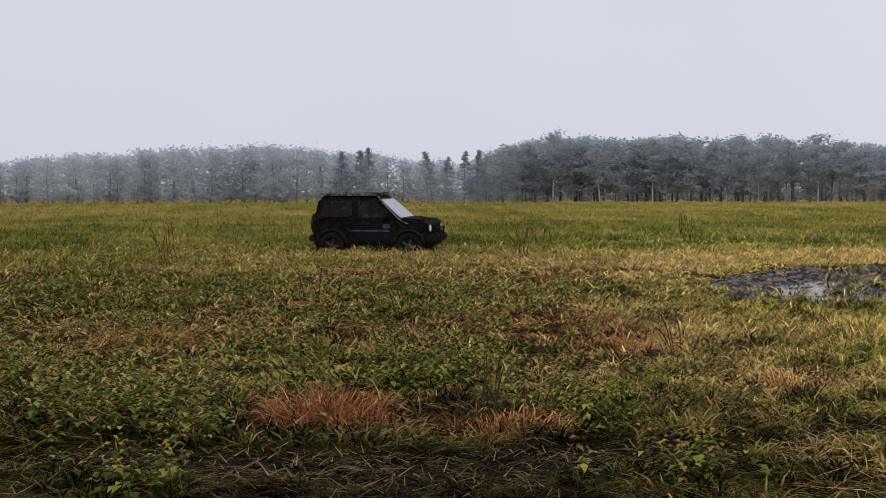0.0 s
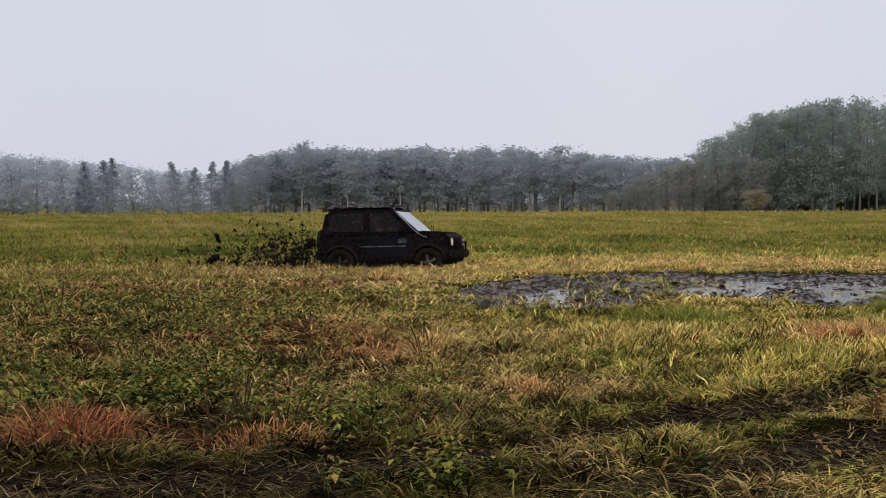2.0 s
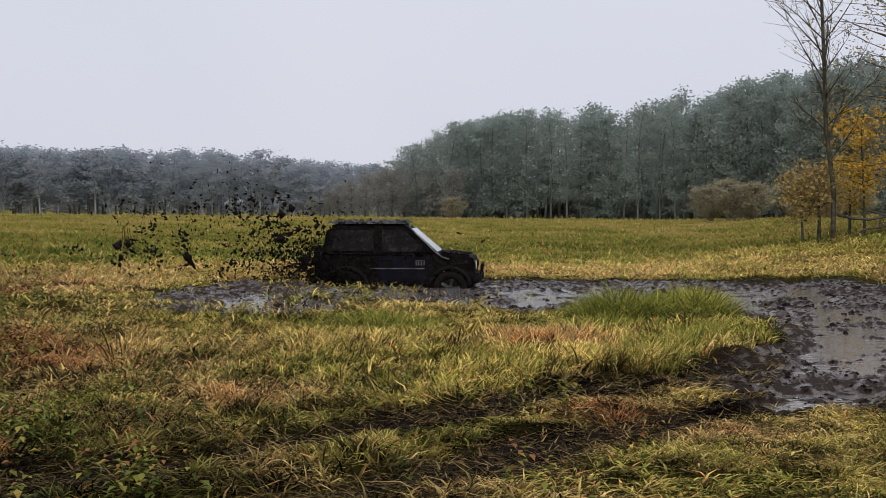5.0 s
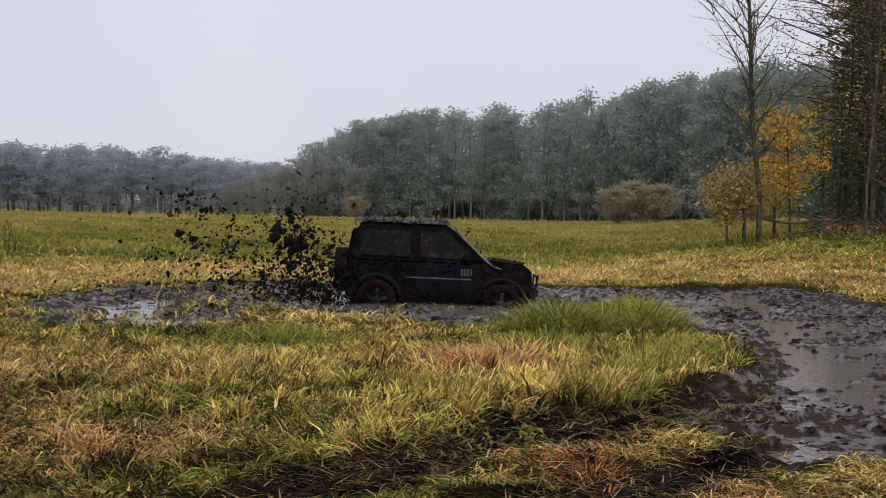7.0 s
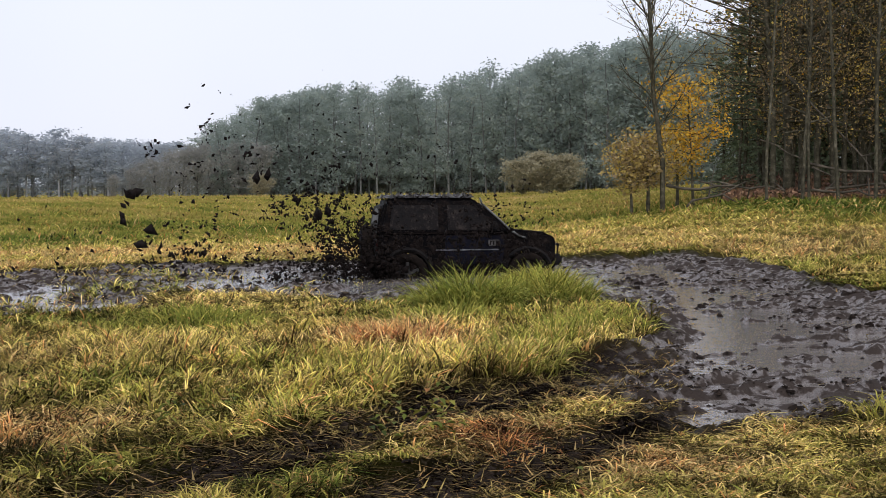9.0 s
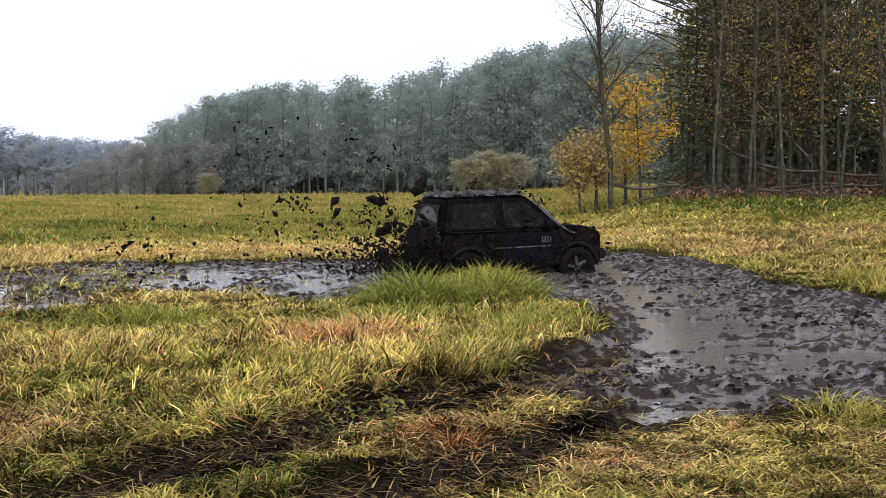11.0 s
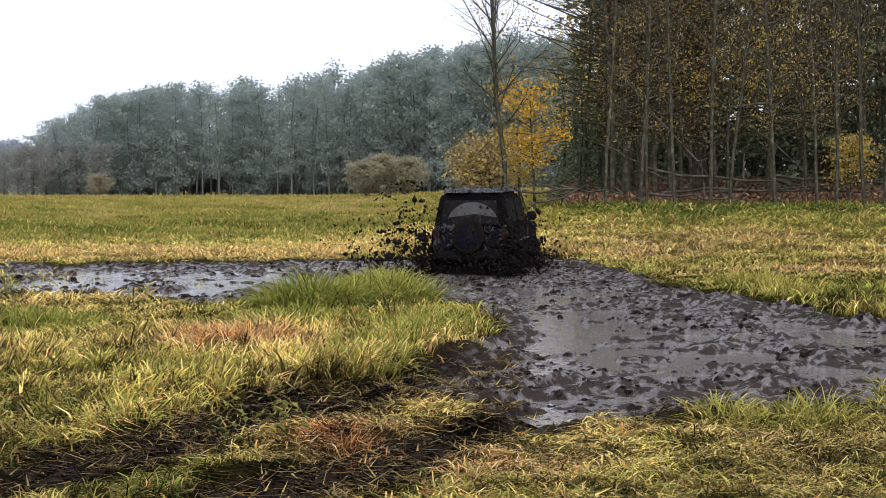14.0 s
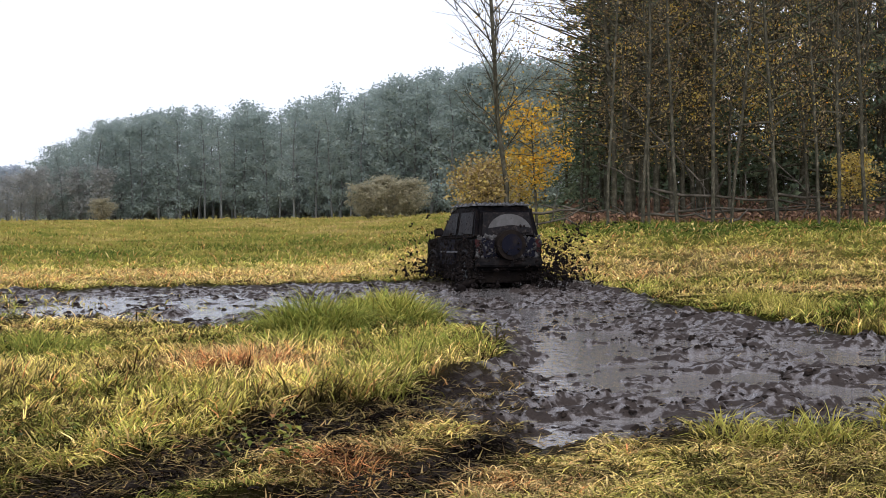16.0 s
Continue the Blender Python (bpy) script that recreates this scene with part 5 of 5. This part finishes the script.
    # roof light bar
    bar = part("light_bar", rbox(0.06, 0.14, -0.50, 0.50, 1.765, 1.805, 0.012), plastic, car, "black light bar on the roof")
    for s in (-1, 1):
        part("bar_foot", rbox(0.07, 0.13, s * 0.47 - 0.015, s * 0.47 + 0.015, 1.69, 1.77, 0.005), plastic, bar)
    # front
    part("grille", rbox(1.655, 1.69, -0.42, 0.42, 0.79, 0.95, 0.012), plastic, car)
    for k in range(5):
        yy = -0.32 + 0.16 * k
        part("grille_slot", rbox(1.688, 1.70, yy - 0.05, yy + 0.05, 0.81, 0.93, 0.005), rubber, car)
    part("front_bumper", rbox(1.62, 1.80, -0.72, 0.72, 0.48, 0.68, 0.035), plastic, car)
    part("bull_bar", tube_bm([(1.76, -0.40, 0.52), (1.80, -0.40, 0.86), (1.80, 0.40, 0.86), (1.76, 0.40, 0.52)], [0.024] * 4), plastic, car)
    part("number_plate", rbox(1.80, 1.81, -0.24, 0.24, 0.53, 0.62, 0.004), crust, car, "blank muddy front plate")
    # back
    part("rear_bumper", rbox(-1.78, -1.60, -0.72, 0.72, 0.48, 0.66, 0.035), plastic, car)
    part("tailgate", slab([(-1.655, -0.58, 0.68), (-1.655, 0.58, 0.68), (-1.655, 0.58, 1.08), (-1.655, -0.58, 1.08)], 0.016, (-1, 0, 0)), navy, car)
    part("rear_plate", rbox(-1.792, -1.78, -0.25, 0.25, 0.52, 0.62, 0.004), crust, car, "mud-smeared rear plate")
    part("tow_bar", tube_bm([(-1.70, 0, 0.50), (-1.88, 0, 0.50), (-1.90, 0, 0.58)], [0.03, 0.03, 0.035]), plastic, car)
    spare = part("spare_wheel", disc(0.31, 0.10, 28, Matrix.Rotation(radians(90), 4, "Y"), (-1.77, 0.0, 0.93)), rubber, car, "spare wheel under mud")
    part("wheel_cover", disc(0.22, 0.012, 24, Matrix.Rotation(radians(90), 4, "Y"), (-1.878, 0.0, 0.93)), navy, spare)
    # pale bars of a door sign
    sign = part("door_sign", rbox(0.40, 0.60, -0.758, -0.752, 0.855, 0.965, 0.002), decal_mat, car, "pale square sign on the door")
    for k in range(3):
        part("sign_bar", rbox(0.42 + 0.06 * k, 0.45 + 0.06 * k, -0.762, -0.759, 0.87, 0.95, 0.001), plastic, sign)
    # chassis
    part("chassis", rbox(-1.5, 1.55, -0.55, 0.55, 0.14, 0.50, 0.03), rubber, car)
    for cx in (-1.10, 1.14):
        part("axle", disc(0.05, 0.60, 10, Matrix.Rotation(radians(90), 4, "X"), (cx, 0, 0.36)), plastic, car)
    wheels = []
    for cx in (-1.10, 1.14):
        for s in (-1, 1):
            w = new("wheel")
            w.parent = car
            w.location = (cx, s * 0.68, 0.36)
            part("tyre", tyre_bm(), rubber, w, "chunky muddy off-road tyre", True)
            rim = part("rim", rim_bm(s), rubber, w, "deep wheel rim")
            for k in range(5):
                part("spoke", spoke_bm(s, k), alloy if cx > 0 else rear_alloy, w)
            part("hub", disc(0.05, 0.05, 14, Matrix.Rotation(radians(90), 4, "X"), (0, s * 0.07, 0)), rear_alloy, w)
            wheels.append((w, cx, s))
    up = axes_from((0, 0, 1))
    lumps(car, "roof_mud", 420, 1, lambda g: (np.array([g.uniform(-1.5, 0.15), g.uniform(-0.6, 0.6), 1.755]), up), 0.066, "lumps of mud on the roof", wet_crust, 0.95)
    lumps(car, "bonnet_mud", 130, 2, lambda g: (lambda x: (np.array([x, g.uniform(-0.6, 0.6), 1.145 - 0.09 * (x - 0.95)]), up))(g.uniform(0.92, 1.55)), 0.035, "lumps of mud on the bonnet")
    for s in (-1, 1):
        so = axes_from((0, s, 0))
        lumps(car, "side_mud", 420, 4 + s, lambda g, s=s, so=so: (np.array([g.uniform(-1.6, 1.6), s * 0.752, 0.45 + 0.6 * g.random() ** 1.3]), so), 0.042, "mud splashed on the flank")
        sw = axes_from((0, s, 0.17))
        lumps(car, "window_mud", 260, 8 + s, lambda g, s=s, sw=sw: (lambda z: (np.array([g.uniform(-1.45, 0.9 - (z - 1.05) * 1.1), s * (0.725 - 0.17 * (z - 1.06)), z]), sw))(g.uniform(1.07, 1.68)), 0.03, "mud splashed on the side windows")
    bk = axes_from((-1, 0, 0))
    lumps(car, "tail_mud", 300, 12, lambda g: (np.array([-1.67, g.uniform(-0.7, 0.7), g.uniform(0.55, 1.12)]), bk), 0.042, "mud splashed over the tailgate", wet_crust)
    return car, wheels


car, wheels = build_car()

# seconds, place, heading
CAR_ROWS = [
    (0, 0.56, 38.72, 0.02, -21.3),
    (0.5, 2.12, 38.12, 0.04, -23.5),
    (1, 3.65, 36.46, -0.02, -24.9),
    (1.5, 5.26, 34.71, -0.03, -27.6),
    (2, 6.90, 33.38, -0.04, -29.5),
    (2.5, 8.42, 32.49, -0.13, -31.1),
    (3, 9.54, 31.12, -0.23, -32.4),
    (3.5, 10.71, 30.20, -0.15, -33.7),
    (4, 11.44, 28.85, -0.14, -32.6),
    (4.5, 12.34, 27.72, -0.26, -31.8),
    (4.7, 12.42, 27.59, -0.26, -31.0),
    (6.8, 13.02, 23.62, -0.20, -28.9),
    (7, 13.47, 23.75, -0.20, -28.6),
    (7.5, 14.06, 23.40, -0.13, -29.0),
    (8, 14.54, 23.34, -0.19, -28.9),
    (8.5, 15.05, 23.13, -0.17, -27.0),
    (9, 15.66, 23.21, -0.19, -24.0),
    (9.2, 15.80, 23.12, -0.08, -23.3),
    (11.3, 17.47, 22.26, -0.14, -6.1),
    (11.5, 17.66, 22.37, -0.14, -2.3),
    (12, 18.50, 22.72, -0.15, 5.9),
    (12.5, 18.89, 22.66, -0.11, 14.2),
    (13, 19.22, 22.51, -0.03, 22.5),
    (13.5, 19.43, 22.33, -0.09, 30.0),
    (14, 19.62, 22.50, -0.03, 37.8),
    (14.5, 20.09, 22.90, 0.04, 50.7),
    (15, 20.50, 23.59, 0.05, 58.9),
    (15.5, 21.04, 24.27, 0.07, 65.0),
    (16, 21.10, 24.44, 0.06, 68.1),
]


def car_at(t):
    k = max(i for i, r in enumerate(CAR_ROWS) if r[0] <= t)
    a = CAR_ROWS[k]
    b = CAR_ROWS[min(k + 1, len(CAR_ROWS) - 1)]
    u = 0 if b[0] == a[0] else (t - a[0]) / (b[0] - a[0])
    return tuple(p + (q - p) * u for p, q in zip(a[1:], b[1:]))


# ---------------------------------------------------------------- mud thrown up by the wheels
def splash_mesh(seed, count, spread, grain=0.0145):
    rng = np.random.default_rng(seed)
    V, F, off = [], [], 0
    for i in range(count):
        s = min(2.5 * grain, grain * math.exp(rng.normal(0.0, 0.6)))
        c = rng.normal(0, spread, 3)
        segs = 1 if rng.random() < 0.8 else rng.integers(2, 7)
        way = rng.normal(0, 1, 3)
        way /= np.linalg.norm(way)
        stretch = np.clip(np.exp(rng.normal(0, 0.4, 3)), 0.4, 1.8)
        for k in range(segs):
            k6 = np.array([(1, 0, 0), (-1, 0, 0), (0, 1, 0), (0, -1, 0), (0, 0, 1), (0, 0, -1)], float)
            V.append(k6 * s * rng.uniform(0.25, 1.6, (6, 1)) * stretch + rng.normal(0, 0.2 * s, (6, 3)) + c + way * k * s * 1.5 + rng.normal(0, 0.4 * s, 3))
            F.append(off + np.array([(0, 2, 4), (2, 1, 4), (1, 3, 4), (3, 0, 4), (2, 0, 5), (1, 2, 5), (3, 1, 5), (0, 3, 5)]))
            off += 6
    return mesh_np("mud_splash", np.concatenate(V), np.concatenate(F), 3, (), (clod_mat,))


def plan_splashes():
    rng = np.random.default_rng(12)
    meshes = [splash_mesh(s, c, sp) for s, c, sp in ((1, 60, 0.24), (2, 70, 0.36), (3, 90, 0.50), (4, 40, 0.13), (5, 100, 0.62), (6, 24, 0.07))]
    spray = [splash_mesh(20 + k, 110, sp) for k, sp in enumerate((0.16, 0.24, 0.32))]
    chunks = [splash_mesh(30 + k, 7, 0.10, 0.040) for k in range(3)]
    out = []
    for k in range(190):
        near, big = 110 <= k < 174, k >= 174
        ob = tagged(new("mud_splash", spray[k % 3] if near else chunks[k % 3] if big else meshes[k % 6]), "spatter of wet black mud flung up by the wheels", "mud", "flung mud", "stuff")
        t = 1.1 + rng.uniform(0, 1.5)
        rows = []
        x, y, z, h = car_at(0)
        rows.append((0.0, pose(x, y, -0.9)))
        while t < 15.95:
            power = np.interp(t, [1, 2, 3.2, 6.5, 9, 12, 13.5, 16], [0.45, 0.75, 1.0, 0.95, 1.1, 0.8, 0.75, 0.72])
            x, y, z, h = car_at(t)
            front = rng.random() < np.interp(t, [5, 7, 12, 16], [0.08, 0.25, 0.4, 0.45])
            c, s = math.cos(radians(h)), math.sin(radians(h))
            side = rng.choice([-1, 1])
            lx, ly = (1.0 if front else -1.25), side * rng.uniform(0.6, 0.85)
            p = np.array([x + lx * c - ly * s, y + lx * s + ly * c, 0.0])
            back = -rng.uniform(0.3, 1.4) if front else -rng.uniform(0.5, 5.0)
            out_v = side * rng.uniform(0.3, 1.6 if front else 1.0)
            if near:
                back, out_v = 0.35 * back, side * rng.uniform(0.1, 0.7)
            v = np.array([back * c - out_v * s, back * s + out_v * c, 0]) * power
            vz = (rng.uniform(1.6, 5.8) if rng.random() < 0.75 else rng.uniform(4.8, 6.8)) * power * (0.8 if front else 1.0) * (0.62 if near else 1.0)
            if rows[-1][0] < t - 0.25:
                rows.append((t - 0.2, pose(p[0], p[1], -0.9)))
            fly = 2 * vz / 9.8 + 0.12
            rot, spin = rng.uniform(0, 360, 3), rng.uniform(-90, 90, 3)
            u = 0.0
            while u < fly + 0.1:
                q = p + v * u
                zz = -0.05 + vz * u - 4.9 * u * u
                rows.append((t + u, pose(q[0], q[1], max(-0.7, zz), *(rot + spin * u))))
                u += 0.1
            rows.append((t + u + 0.1, pose(q[0], q[1], -0.9, *(rot + spin * u))))
            t = t + u + 0.3 + rng.uniform(0, 0.3)
        after = [r for r in rows if r[0] >= 15.97] or rows[-1:]
        rows = [r for r in rows if r[0] < 15.97] + [(16.0, after[0][1])]
        out.append((ob, rows))
    return out


SPLASHES = plan_splashes()


def motions():
    walk(car, [(t, pose(x, y, z - 0.09, r, p, h)) for t, x, y, z, h, p, r in CAR_KEYS])
    for w, cx, s in wheels:
        rows, turn = [], 0.0
        for i in range(161):
            t = i * 0.1
            rows.append((t, pose(cx, s * 0.68, 0.36, 0, turn, 0)))
            turn += 68 if t > 1.0 else 40
        walk(w, rows)
    for ob, rows in SPLASHES:
        walk(ob, rows)


# seconds, place, heading, pitch, roll
CAR_KEYS = [(t, x, y, z, h, 1.6 * math.sin(t * 2.1), 1.8 * math.sin(t * 1.7 + 1)) for t, x, y, z, h in CAR_ROWS]
motions()
